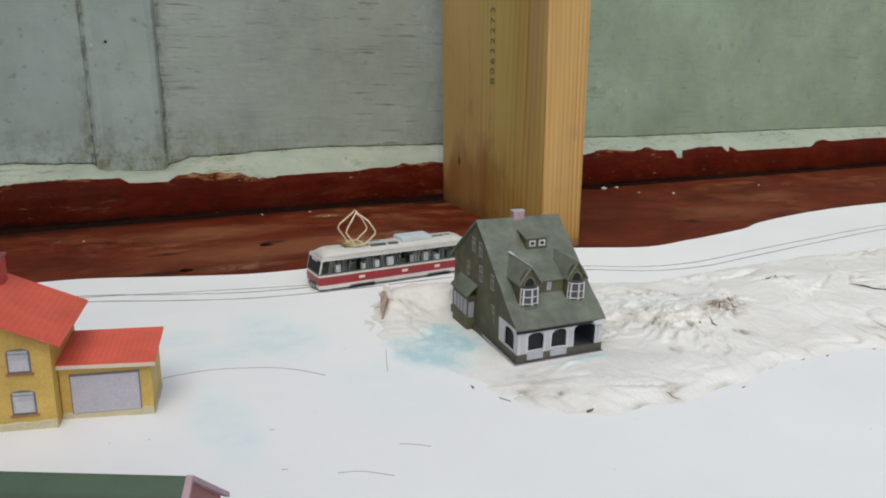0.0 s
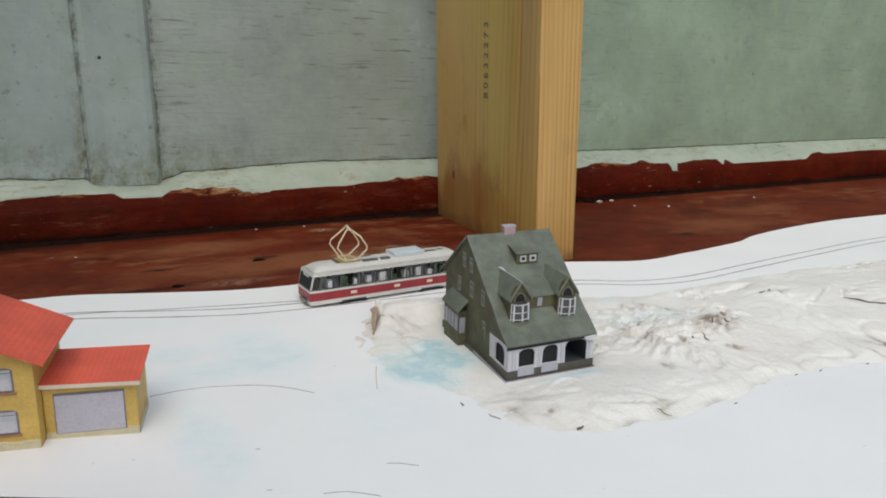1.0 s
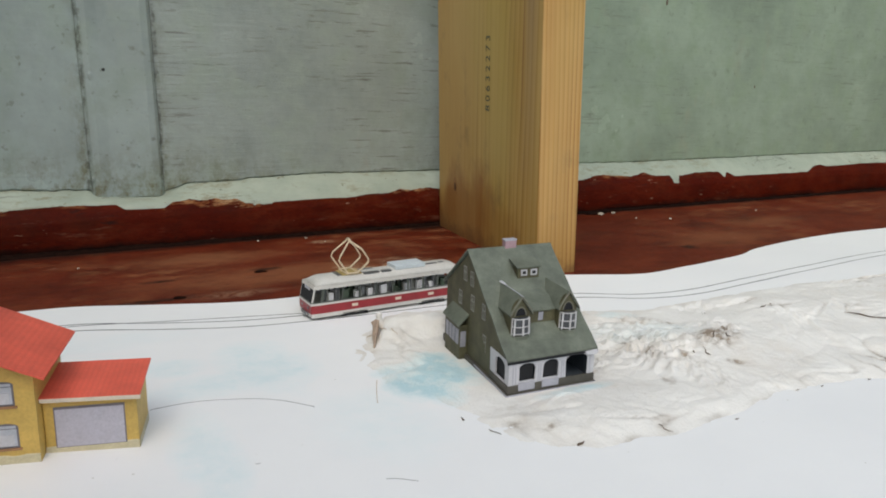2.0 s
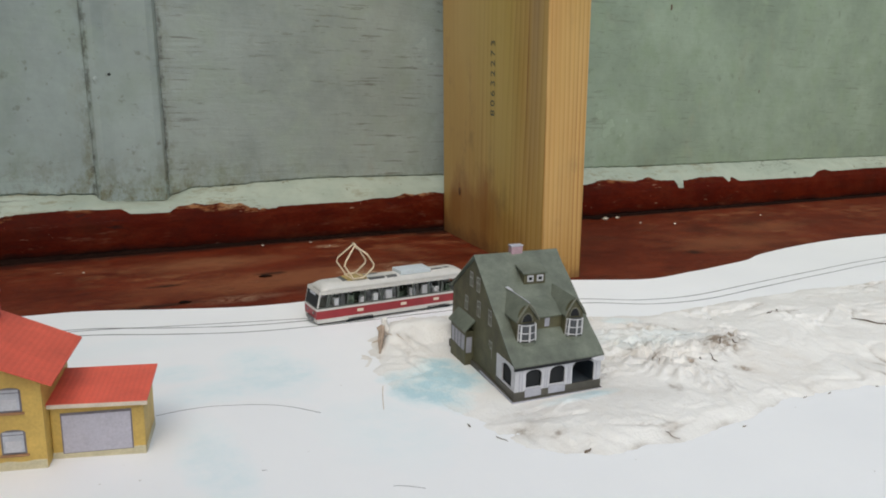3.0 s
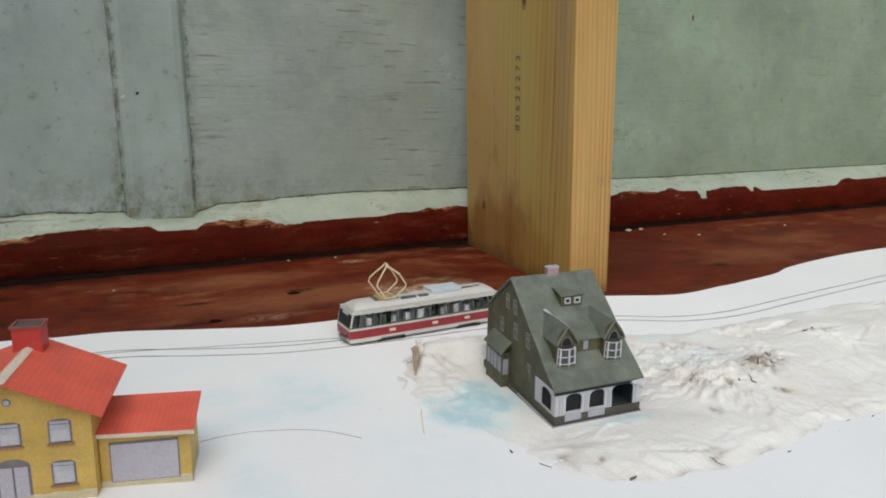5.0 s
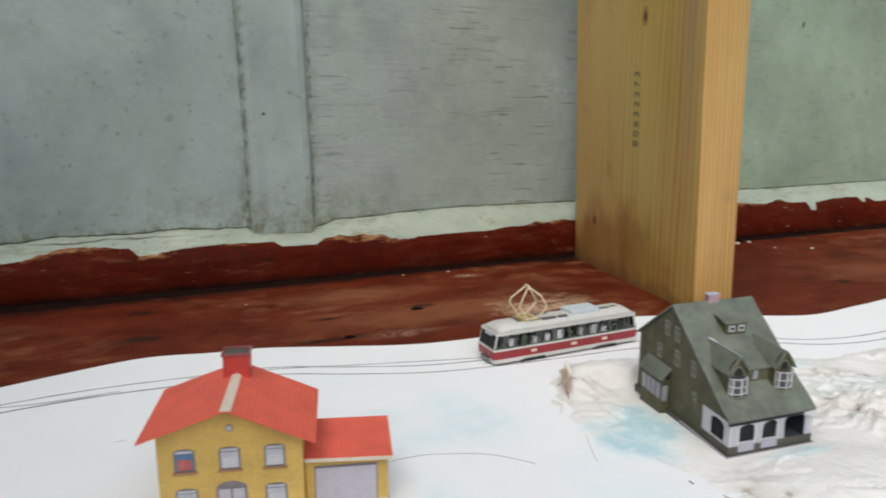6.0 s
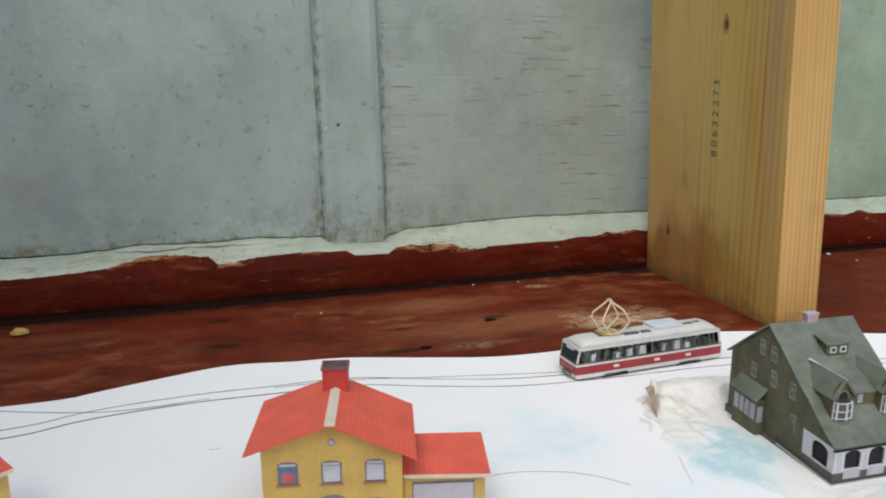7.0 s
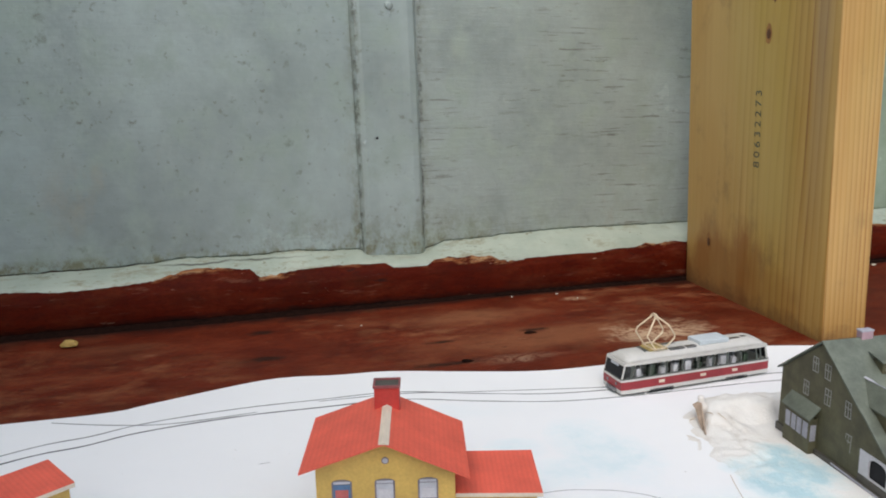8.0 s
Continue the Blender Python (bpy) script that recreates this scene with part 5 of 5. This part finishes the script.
part("ridge_strip", bm, M_CREAM, station, "cream paper strip along the ridge")
bm = bmesh.new()
box(bm, YW / 2 - 5.5, YW / 2 + 5.5, 29, 38, 42, 59.4, bevel=0.3)
ych = part("chimney", bm, M_REDCARD, station)
bm = bmesh.new()
for x0, x1, y0, y1 in ((-6.0, 6.0, 28.4, 29.4), (-6.0, 6.0, 37.6, 38.6), (-6.0, -5.1, 29.4, 37.6), (5.1, 6.0, 29.4, 37.6)):
    box(bm, YW / 2 + x0, YW / 2 + x1, y0, y1, 59.3, 60.4)
part("chimney_cap", bm, M_MAROON, ych, "dark maroon chimney rim")
bm = bmesh.new()
box(bm, YW / 2 - 5.1, YW / 2 + 5.1, 29.4, 37.6, 59.4, 59.7)
part("flue", bm, M_PLINTH, ych, "dark flue opening")


def printed_window(parent, c, w, half_w, half_h, panes):
    """Printed window on the front: grey outline with a segmental head, panes and a sill."""
    arc = [(c - half_w * math.cos(math.pi * k / 8), w + half_h * 0.72 + half_h * 0.28 * math.sin(math.pi * k / 8)) for k in range(9)]
    bm = bmesh.new()
    slab(bm, [(c - half_w, -0.16, w - half_h)] + [(u, -0.16, z) for u, z in arc] + [(c + half_w, -0.16, w - half_h)], (0, 0.2, 0))
    win = part("window", bm, M_GREYLINE, parent, "grey printed window surround")
    bm = bmesh.new()
    box(bm, c - half_w + 0.7, c + half_w - 0.7, -0.3, -0.1, w - half_h + 0.8, w + half_h * 0.55)
    part("pane", bm, panes[0], win)
    bm = bmesh.new()
    box(bm, c - half_w + 1.5, c + half_w - 1.5, -0.42, -0.2, w - half_h + 0.9, w + (half_h * 0.1 if len(panes) > 1 else half_h * 0.4))
    part("pane", bm, panes[-1], win)
    bm = bmesh.new()
    box(bm, c - half_w + 0.8, c + half_w - 0.8, -0.3, -0.1, w + half_h * 0.62, w + half_h * 0.84)
    part("pane", bm, M_PANE, win)
    bm = bmesh.new()
    box(bm, c - half_w - 0.7, c + half_w + 0.7, -0.7, 0.05, w - half_h - 0.9, w - half_h - 0.1)
    part("sill", bm, M_SILL, win, "brown sill")


for c, panes in ((10.3, (M_PANEBLUE, M_PANERED)), (27.6, (M_PANE, M_WHITE)), (45.0, (M_PANE, M_WHITE))):
    printed_window(walls, c, 27.6, 4.1, 4.9, panes)
for c in (10.3, 45.0):
    printed_window(walls, c, 10.5, 4.3, 5.0, (M_PANE, M_WHITE))
bm = bmesh.new()
arc = [(27.6 - 6 * math.cos(math.pi * k / 10), 14.5 + 3.0 * math.sin(math.pi * k / 10)) for k in range(11)]
slab(bm, [(21.6, -0.16, 1.5)] + [(u, -0.16, z) for u, z in arc] + [(33.6, -0.16, 1.5)], (0, 0.2, 0))
door = part("front_door", bm, M_GREYLINE, walls, "grey printed door surround")
for u0, u1 in ((22.6, 27.2), (28.0, 32.6)):
    bm = bmesh.new()
    box(bm, u0, u1, -0.34, -0.1, 1.8, 14.2)
    part("door_leaf", bm, M_DOORPRINT, door, "pale lavender door leaf")
bm = bmesh.new()
bmesh.ops.create_cone(bm, cap_ends=True, segments=14, radius1=1.5, radius2=1.5, depth=0.4, matrix=pose(28, -0.1, 40.4, 90))
hole = part("gable_light", bm, M_GREYLINE, walls, "round gable light")
bm = bmesh.new()
bmesh.ops.create_cone(bm, cap_ends=True, segments=14, radius1=1.1, radius2=1.1, depth=0.5, matrix=pose(28, -0.15, 40.4, 90))
part("gable_light_pane", bm, M_PANE, hole)



def pale_foot(parent, u0, u1, v, top, side=None):
    """Faded paper foot with an uneven upper edge along a front, and round one corner."""
    for line in ([(u0 + (u1 - u0) * k / 24, v) for k in range(25)], [] if side is None else [(u1 + 0.18, v + (side - v) * k / 12) for k in range(13)]):
        bm = bmesh.new()
        rows = []
        for u, d in line:
            h = top * (0.9 + 0.25 * noise.noise(Vector((u * 0.2, d * 0.2, 6))))
            rows.append([bm.verts.new((u, d - e, w)) for e, w in ((0.0, -5.5), (0.22, -5.5), (0.22, h - 0.4), (0.0, h))])
        for a, b in zip(rows, rows[1:]):
            for k in range(3):
                bm.faces.new((a[k], a[k + 1], b[k + 1], b[k]))
        if rows:
            part("foot_edge", bm, M_FOOT, parent, "faded pale foot of the wall")
        else:
            bm.free()


pale_foot(walls, 0, YW, 0, 2.6)
# garage on the side
bm = bmesh.new()
box(bm, YW + 0.1, YW + 34.6, 6.6, 33.5, -6, 20.8, bevel=1.0)
garage = part("garage", bm, M_YELLOW, station)
bm = bmesh.new()
slab(bm, [(YW - 0.5, 3.6, 22.3), (YW + 36.4, 3.6, 21.2), (YW + 36.6, 37, 23.4), (YW - 0.5, 37, 24.0)], (0, 0, 0.8))
groof = part("garage_roof", bm, M_REDROOF, garage)
bm = bmesh.new()
slab(bm, [(YW + 0.3, 3.4, 21.3), (YW + 36.5, 3.4, 20.2), (YW + 36.5, 3.4, 21.8), (YW + 0.3, 3.4, 22.9)], (0, 0.8, 0))
part("fascia", bm, M_CREAM, garage, "cream fascia strip")
bm = bmesh.new()
box(bm, YW + 4.0, YW + 30.0, 6.35, 6.7, 0.6, 17.8)
pale_foot(garage, YW + 0.2, YW + 34.6, 6.6, 1.4, 33)
gd = part("garage_door_frame", bm, M_GREYLINE, garage, "grey printed door frame")
bm = bmesh.new()
box(bm, YW + 4.5, YW + 29.5, 6.15, 6.5, 0.9, 16.8)
part("garage_door", bm, M_DOORPRINT, gd, "pale lavender garage door")

# ---------------------------------------------------------------- second yellow house, mostly out of view
annex = thing("small_yellow_model_house", -147, 377, 21.0, 34, "small ochre yellow card house with a red tiled roof", "model house")
bm = bmesh.new()
box(bm, -72, -1.5, 2.5, 25, -4, 27)
part("house_wall", bm, M_YELLOW, annex)
bm = bmesh.new()
slab(bm, [(-74, 0, 27.6), (0, 0, 27.6), (0, 26.5, 29.4), (-74, 26.5, 29.4)], (0, 0, 0.8))
part("roof", bm, M_REDROOF, annex)
bm = bmesh.new()
slab(bm, [(-74, -0.2, 26.2), (0, -0.2, 26.2), (0, -0.2, 28.0), (-74, -0.2, 28.0)], (0, 0.8, 0))
part("fascia", bm, M_CREAM, annex, "cream fascia strip")

# ---------------------------------------------------------------- long house with green roof, near the camera
barn = thing("green_roofed_model_house", 36, 187, 28.6, -28, "card model house with a dark green tiled roof and maroon gable", "model house")
bm = bmesh.new()
slab(bm, [(-1.5, -24, -4), (-1.5, 24, -4), (-1.5, 24, 20), (-1.5, 0, 39.5), (-1.5, -24, 20)], (-120, 0, 0))
part("house_wall", bm, M_MAROON, barn)
for s in (-1, 1):
    bm = bmesh.new()
    slab(bm, [(0, 0, 41), (-124, 0, 41), (-124, s * 27, 18.5), (0, s * 27, 18.5)], (0, 0, -0.8))
    part("roof", bm, M_GREENTILE, barn)
    # strip whose pale colour stands for the highlight along the roof edge
    bm = bmesh.new()
    slab(bm, [(0.1, 0, 41.3), (0.1, s * 27, 18.8), (0.1, s * 27, 17.2), (0.1, 0, 39.7)], (-1.6, 0, 0))
    part("verge", bm, M_PINK, barn, "mauve verge strip, its paleness a painted edge highlight")
bm = bmesh.new()
box(bm, -66, -58, -14, -6, 24, 40, bevel=0.3)
part("chimney", bm, M_DARK, barn, "dark chimney")

# ---------------------------------------------------------------- tram
TL, TW = 114.0, 22.0
tram = thing("toy_tram", 158.0, 458.4, board_z(220, 468) - 0.3, 3.0, "red and cream card model tram with a wire pantograph", "model tram")
tram.matrix_basis = tram.matrix_basis @ Matrix.Diagonal((1.03, 1.03, 1.04, 1))


def hull(x):
    """Half width of the body, drawn in towards both ends."""
    f = min(x, TL - x)
    return TW / 2 - 0.6 * max(0, 1 - f / 7) ** 1.6


def nose(w):
    """How far the slanted front stands back at height w."""
    return 0.9 * max(0, (w - 11) / 10) ** 1.2 * 2.2 + 0.5 * max(0, (6 - w) / 4)


XS = [0, 1.2, 3, 6, 11, 20, 57, 94, 103, 108, 111, 112.8, TL]


def shell(w0, w1, grow=0.0, thick=0.7):
    """A band of the car body from height w0 to w1, hollow."""
    bm = bmesh.new()
    outline = [(x, -1) for x in XS] + [(x, 1) for x in reversed(XS)]
    rings = []
    for w, g in ((w0, grow), (w1, grow), (w1, grow - thick), (w0, grow - thick)):
        ring = []
        for x, s in outline:
            t = x / TL
            back = nose(w) * (1 - 2 * t)
            xx = x + (back if abs(1 - 2 * t) > 0.6 else 0) + (g if t > 0.9 else -g if t < 0.1 else 0)
            ring.append(bm.verts.new((xx, TW / 2 + s * (hull(x) + g), w)))
        rings.append(ring)
    n = len(outline)
    for a, b in zip(rings, rings[1:] + rings[:1]):
        for i in range(n):
            j = (i + 1) % n
            bm.faces.new((a[i], a[j], b[j], b[i]))
    return bm


part("lining", shell(5.0, 11.9, -0.75, 0.25), M_TRAMIN, tram, "pale grey inner lining")
part("skirt", shell(2.4, 5.0), M_TRAMCREAM, tram, "cream skirt")
part("side_panel", shell(5.0, 10.4, 0.08), M_TRAMRED, tram, "dark red side panel")
part("waist_band", shell(10.4, 11.7, 0.16), M_TRAMCREAM, tram, "cream waist band")
part("window_rail", shell(11.7, 12.5), M_TRAMGREY, tram)
part("roof_edge", shell(20.6, 22.6, 0.1), M_TRAMCREAM, tram, "cream roof edge")
PILLARS = [0.6, 6.2, 7.4, 20.5, 33.0, 45.0, 57.0, 68.5, 80.0, 91.5, 104.0, 107.5, 112.6]
for x in PILLARS:
    for s in (-1, 1):
        bm = bmesh.new()
        b0, b1 = nose(12.4) * (1 - 2 * x / TL), nose(20.7) * (1 - 2 * x / TL)
        if abs(1 - 2 * x / TL) <= 0.6:
            b0 = b1 = 0
        y = TW / 2 + s * (hull(x) - 0.35)
        slab(bm, [(x + b0 - 0.5, y - 0.35, 12.4), (x + b0 + 0.5, y - 0.35, 12.4), (x + b1 + 0.5, y - 0.35, 20.7), (x + b1 - 0.5, y - 0.35, 20.7)], (0, 0.7, 0))
        part("pillar", bm, M_TRAMCREAM if x in (0.6, 112.6) else M_TRAMGREY, tram)
# windows: clear film along the sides, dark screens at the ends
for s in (-1, 1):
    for a, b in zip(PILLARS[2:-2], PILLARS[3:-1]):
        bm = bmesh.new()
        ya, yb = TW / 2 + s * (hull(a) - 0.4), TW / 2 + s * (hull(b) - 0.4)
        slab(bm, [(a + 0.6, ya, 12.4), (b - 0.6, yb, 12.4), (b - 0.6, yb, 20.7), (a + 0.6, ya, 20.7)], (0, -s * 0.15, 0))
        g = part("window_film", bm, M_GLASS, tram, "clear window film")
        g.visible_shadow = False
# printed insides of the far windows: dark green with pale shapes
for k, (a, b) in enumerate(zip(PILLARS[2:-2], PILLARS[3:-1])):
    bm = bmesh.new()
    ya, yb = TW / 2 + hull(a) - 1.2, TW / 2 + hull(b) - 1.2
    slab(bm, [(a + 0.3, ya, 12.2), (b - 0.3, yb, 12.2), (b - 0.3, yb, 20.6), (a + 0.3, ya, 20.6)], (0, 0.3, 0))
    print_ = part("window_print", bm, M_FARPANE, tram, "dark green printed window")
    for c, w, top in ((0.22, 1.4 + k % 3 * 0.5, 17.2 - k % 2), (0.55, 2.2 - k % 2 * 0.8, 16.4 + k % 3), (0.84, 1.0 + k % 2 * 0.7, 18.4 - k % 3 * 1.4)):
        x = a + (b - a) * c
        bm = bmesh.new()
        w *= 1.35
        slab(bm, [(x - w, min(ya, yb) - 0.2, 12.4), (x + w, min(ya, yb) - 0.2, 12.4), (x + w * 0.9, min(ya, yb) - 0.2, top), (x - w * 0.7, min(ya, yb) - 0.2, top + 0.5)], (0, 0.15, 0))
        part("print_patch", bm, M_WHITE, print_, "pale printed patch")
for x, d in ((0.0, 1), (TL, -1)):
    bm = bmesh.new()
    hw = hull(0.0) - 0.6
    slab(bm, [(x + d * (nose(12) + 0.05), TW / 2 - hw, 12.2), (x + d * (nose(12) + 0.05), TW / 2 + hw, 12.2), (x + d * (nose(20.7) + 0.05), TW / 2 + hw, 20.8), (x + d * (nose(20.7) + 0.05), TW / 2 - hw, 20.8)], (d * 0.4, 0, 0))
    screen = part("windscreen", bm, M_DARK, tram, "dark windscreen")
    bm = bmesh.new()
    box(bm, x + d * (nose(20.0) - 0.25), x + d * (nose(20.0) + 0.1), TW / 2 - 4.5, TW / 2 + 4.5, 19.0, 20.4)
    part("destination_board", bm, M_PANE, screen, "pale destination board")
    bm = bmesh.new()
    box(bm, x - 1.3, x + 1.3, TW / 2 - 5, TW / 2 + 5, 3.0, 5.2, bevel=0.5)
    part("bumper", bm, M_STEEL, tram, "grey bumper")
    for s in (-1, 1):
        bm = bmesh.new()
        bmesh.ops.create_cone(bm, cap_ends=True, segments=10, radius1=1.0, radius2=1.0, depth=0.8, matrix=pose(x, TW / 2 + s * 5, 8, 0, 90))
        part("headlight", bm, M_STEEL, tram, "dull grey headlight")

# rounded roof
bm = bmesh.new()
rows = []
for i, x in enumerate([1.2, 2.4, 4.5, 8, 14, 30, 57, 84, 100, 106, 109.5, 111.6, 112.8]):
    f = min(x - 1.2, 112.8 - x)
    crown = 22.6 + 4.0 * min(1, (f / 6) ** 0.5) if f > 0 else 22.6
    h = hull(x) - 0.05
    xx = x + (nose(22) * (1 - 2 * x / TL) if abs(1 - 2 * x / TL) > 0.6 else 0)
    rows.append([bm.verts.new((xx, TW / 2 + h * k / 6, 22.5 + (crown - 22.5) * (1 - abs(k / 6) ** 3.2))) for k in range(-6, 7)])
for a, b in zip(rows, rows[1:]):
    for k in range(12):
        bm.faces.new((a[k], a[k + 1], b[k + 1], b[k]))
bm.faces.new(rows[0])
bm.faces.new(rows[-1])
low = [r[0] for r in rows] + [r[-1] for r in reversed(rows)]
bm.faces.new(low)
roof = part("roof", bm, M_TRAMCREAM, tram, "cream rounded roof")
for f in roof.data.polygons:
    f.use_smooth = len(f.vertices) == 4
for u0, u1, v0, v1 in ((38, 49, 3, 6), (51, 58, 3, 6), (36, 48, 12, 15), (86, 95, 6, 9), (97, 101, 7, 10), (20, 25, 5, 15)):
    bm = bmesh.new()
    box(bm, u0, u1, TW / 2 - 10 + v0, TW / 2 - 10 + v1, 25.6, 26.7)
    part("roof_grille", bm, M_STEEL, roof, "grey roof grille")
bm = bmesh.new()
box(bm, 61, 84, TW / 2 - 6.5, TW / 2 + 6.5, 25.8, 28.8, bevel=0.6)
part("roof_box", bm, M_BOXBLUE, roof, "pale blue-grey roof box")

# inside: floor, seats, rear light through the far windows
bm = bmesh.new()
box(bm, 4, 110, 2.2, TW - 2.2, 2.6, 5)
part("cabin_floor", bm, M_TRAMIN, tram)
for k in range(10):
    for y in (3.4, 14.8):
        bm = bmesh.new()
        x = 13 + k * 9.2
        tall = (k * 7 + int(y)) % 3
        box(bm, x, x + 3.4 + 1.2 * (tall == 1), y, y + 3.4, 5, (16.4, 17.6, 15.2)[tall], bevel=0.4)
        box(bm, x, x + 4.2, y, y + 3.4, 8.6, 9.4)
        part("seat", bm, M_SEAT if (k * 5 + int(y)) % 4 == 0 else M_WHITE, tram)
bm = bmesh.new()
box(bm, 4, 110, 1.6, TW - 1.6, 20.2, 20.9)
part("cabin_ceiling", bm, M_TRAMGREY, tram, "dark ceiling lining")
for x in (13, 36, 60, 75, 98):
    for y in (6, 14):
        bm = bmesh.new()
        tube(bm, [(x, y, 5), (x, y, 22)], 0.3, 5)
        part("grab_pole", bm, M_TRAMIN, tram)
# bogies
for x in (30, 88):
    bm = bmesh.new()
    box(bm, x - 9, x + 9, 0.0, TW, 1.1, 3.9, bevel=0.4)
    bogie = part("bogie", bm, M_DARK, tram, "dark grey bogie")
    for dx in (-8, 8):
        for y in (1.9, TW - 1.9):
            bm = bmesh.new()
            bmesh.ops.create_cone(bm, cap_ends=True, segments=16, radius1=2.6, radius2=2.6, depth=1.4, matrix=pose(x + dx, y, 2.6, 90))
            part("wheel", bm, M_TRAMGREY, bogie, "dark steel wheel")
for x in (27.5, 59, 84):
    bm = bmesh.new()
    box(bm, x, x + 4.2, -0.32, 0.1, 7.0, 8.8, bevel=0.1)
    part("number_plate_bar", bm, M_CREAM, tram, "small cream plate")

# pantograph of bent wire
bm = bmesh.new()
box(bm, 23, 37, TW / 2 - 5.5, TW / 2 + 5.5, 26.0, 27.2, bevel=0.3)
mount = part("pantograph_mount", bm, M_BRASS, tram, "yellowed pantograph mount")
for y in (TW / 2 - 6.5, TW / 2 + 6.5):
    bm = bmesh.new()
    tube(bm, [(27, y, 27.4), (20.6, y, 36.6), (21.6, y, 39.4), (29.4, TW / 2 + (y - TW / 2) * 0.3, 47.4)], 0.55, 6)
    part("pantograph_arm", bm, M_STRAW, mount, "bent straw-coloured wire")
    bm = bmesh.new()
    tube(bm, [(33.5, y, 27.4), (40.8, y, 33.4), (41.2, y, 35.6), (36.8, y * 0.9 + TW * 0.05, 42.4), (30.6, TW / 2 + (y - TW / 2) * 0.3, 47.4)], 0.55, 6)
    part("pantograph_arm", bm, M_STRAW, mount, "bent straw-coloured wire")
bm = bmesh.new()
tube(bm, [(30, TW / 2 - 4.2, 46.6), (30, TW / 2 - 1.5, 48.6), (30, TW / 2 + 1.5, 48.8), (30, TW / 2 + 4.2, 46.6)], 0.6, 6)
part("pantograph_bow", bm, M_STRAW, mount, "bent straw-coloured wire")
for a, b in (((26, TW / 2 - 6.5, 27.5), (26, TW / 2 + 6.5, 27.5)), ((34, TW / 2 - 6.5, 27.5), (34, TW / 2 + 6.5, 27.5)), ((26, TW / 2 - 6.5, 27.5), (34, TW / 2 - 6.5, 27.5)), ((26, TW / 2 + 6.5, 27.5), (34, TW / 2 + 6.5, 27.5))):
    bm = bmesh.new()
    tube(bm, [a, b], 0.55, 6)
    part("pantograph_base_wire", bm, M_STRAW, mount)

# ---------------------------------------------------------------- crumbs on the floor
def crumb(name, x, y, size, material, label, category, group=""):
    bm = bmesh.new()
    bmesh.ops.create_icosphere(bm, subdivisions=2, radius=1.0)
    for v in bm.verts:
        v.co *= 1 + 0.45 * noise.noise(v.co * 1.3 + Vector((x, y, 0)))
        v.co.x, v.co.y, v.co.z = v.co.x * size, v.co.y * size * 0.7, v.co.z * size * (0.45 if material != M_SOIL else 0.12)
    zmin = min(v.co.z for v in bm.verts)
    bmesh.ops.translate(bm, vec=(x, y, -zmin - 0.1), verts=bm.verts)
    return tagged(part(name, bm, material), label, category, group)


crumb("ochre_crumb", -224, 736, 7.0, M_YSTONE, "ochre yellow crumb lying on the floor", "crumb")
for x, y, s in ((30, 717, 1.2), (200, 768, 1.3), (250, 764, 1.5), (264, 742, 1.0), (648, 760, 4.2), (672, 764, 3.0), (678, 727, 1.8), (717, 706, 2.2), (886, 713, 1.6)):
    crumb("paint_flake", x, y, s, M_CRUMB, "small pale paint flake on the floor", "flake", "flakes on the floor")
for x, y, s in ((640, 770, 9.0), (661, 772, 7.0), (172, 648, 5.5), (96, 595, 5.0), (470, 590, 3.5)):
    crumb("dirt_crumb", x, y, s, M_SOIL, "dark crumb of dirt on the floor", "crumb", "dirt on the floor")
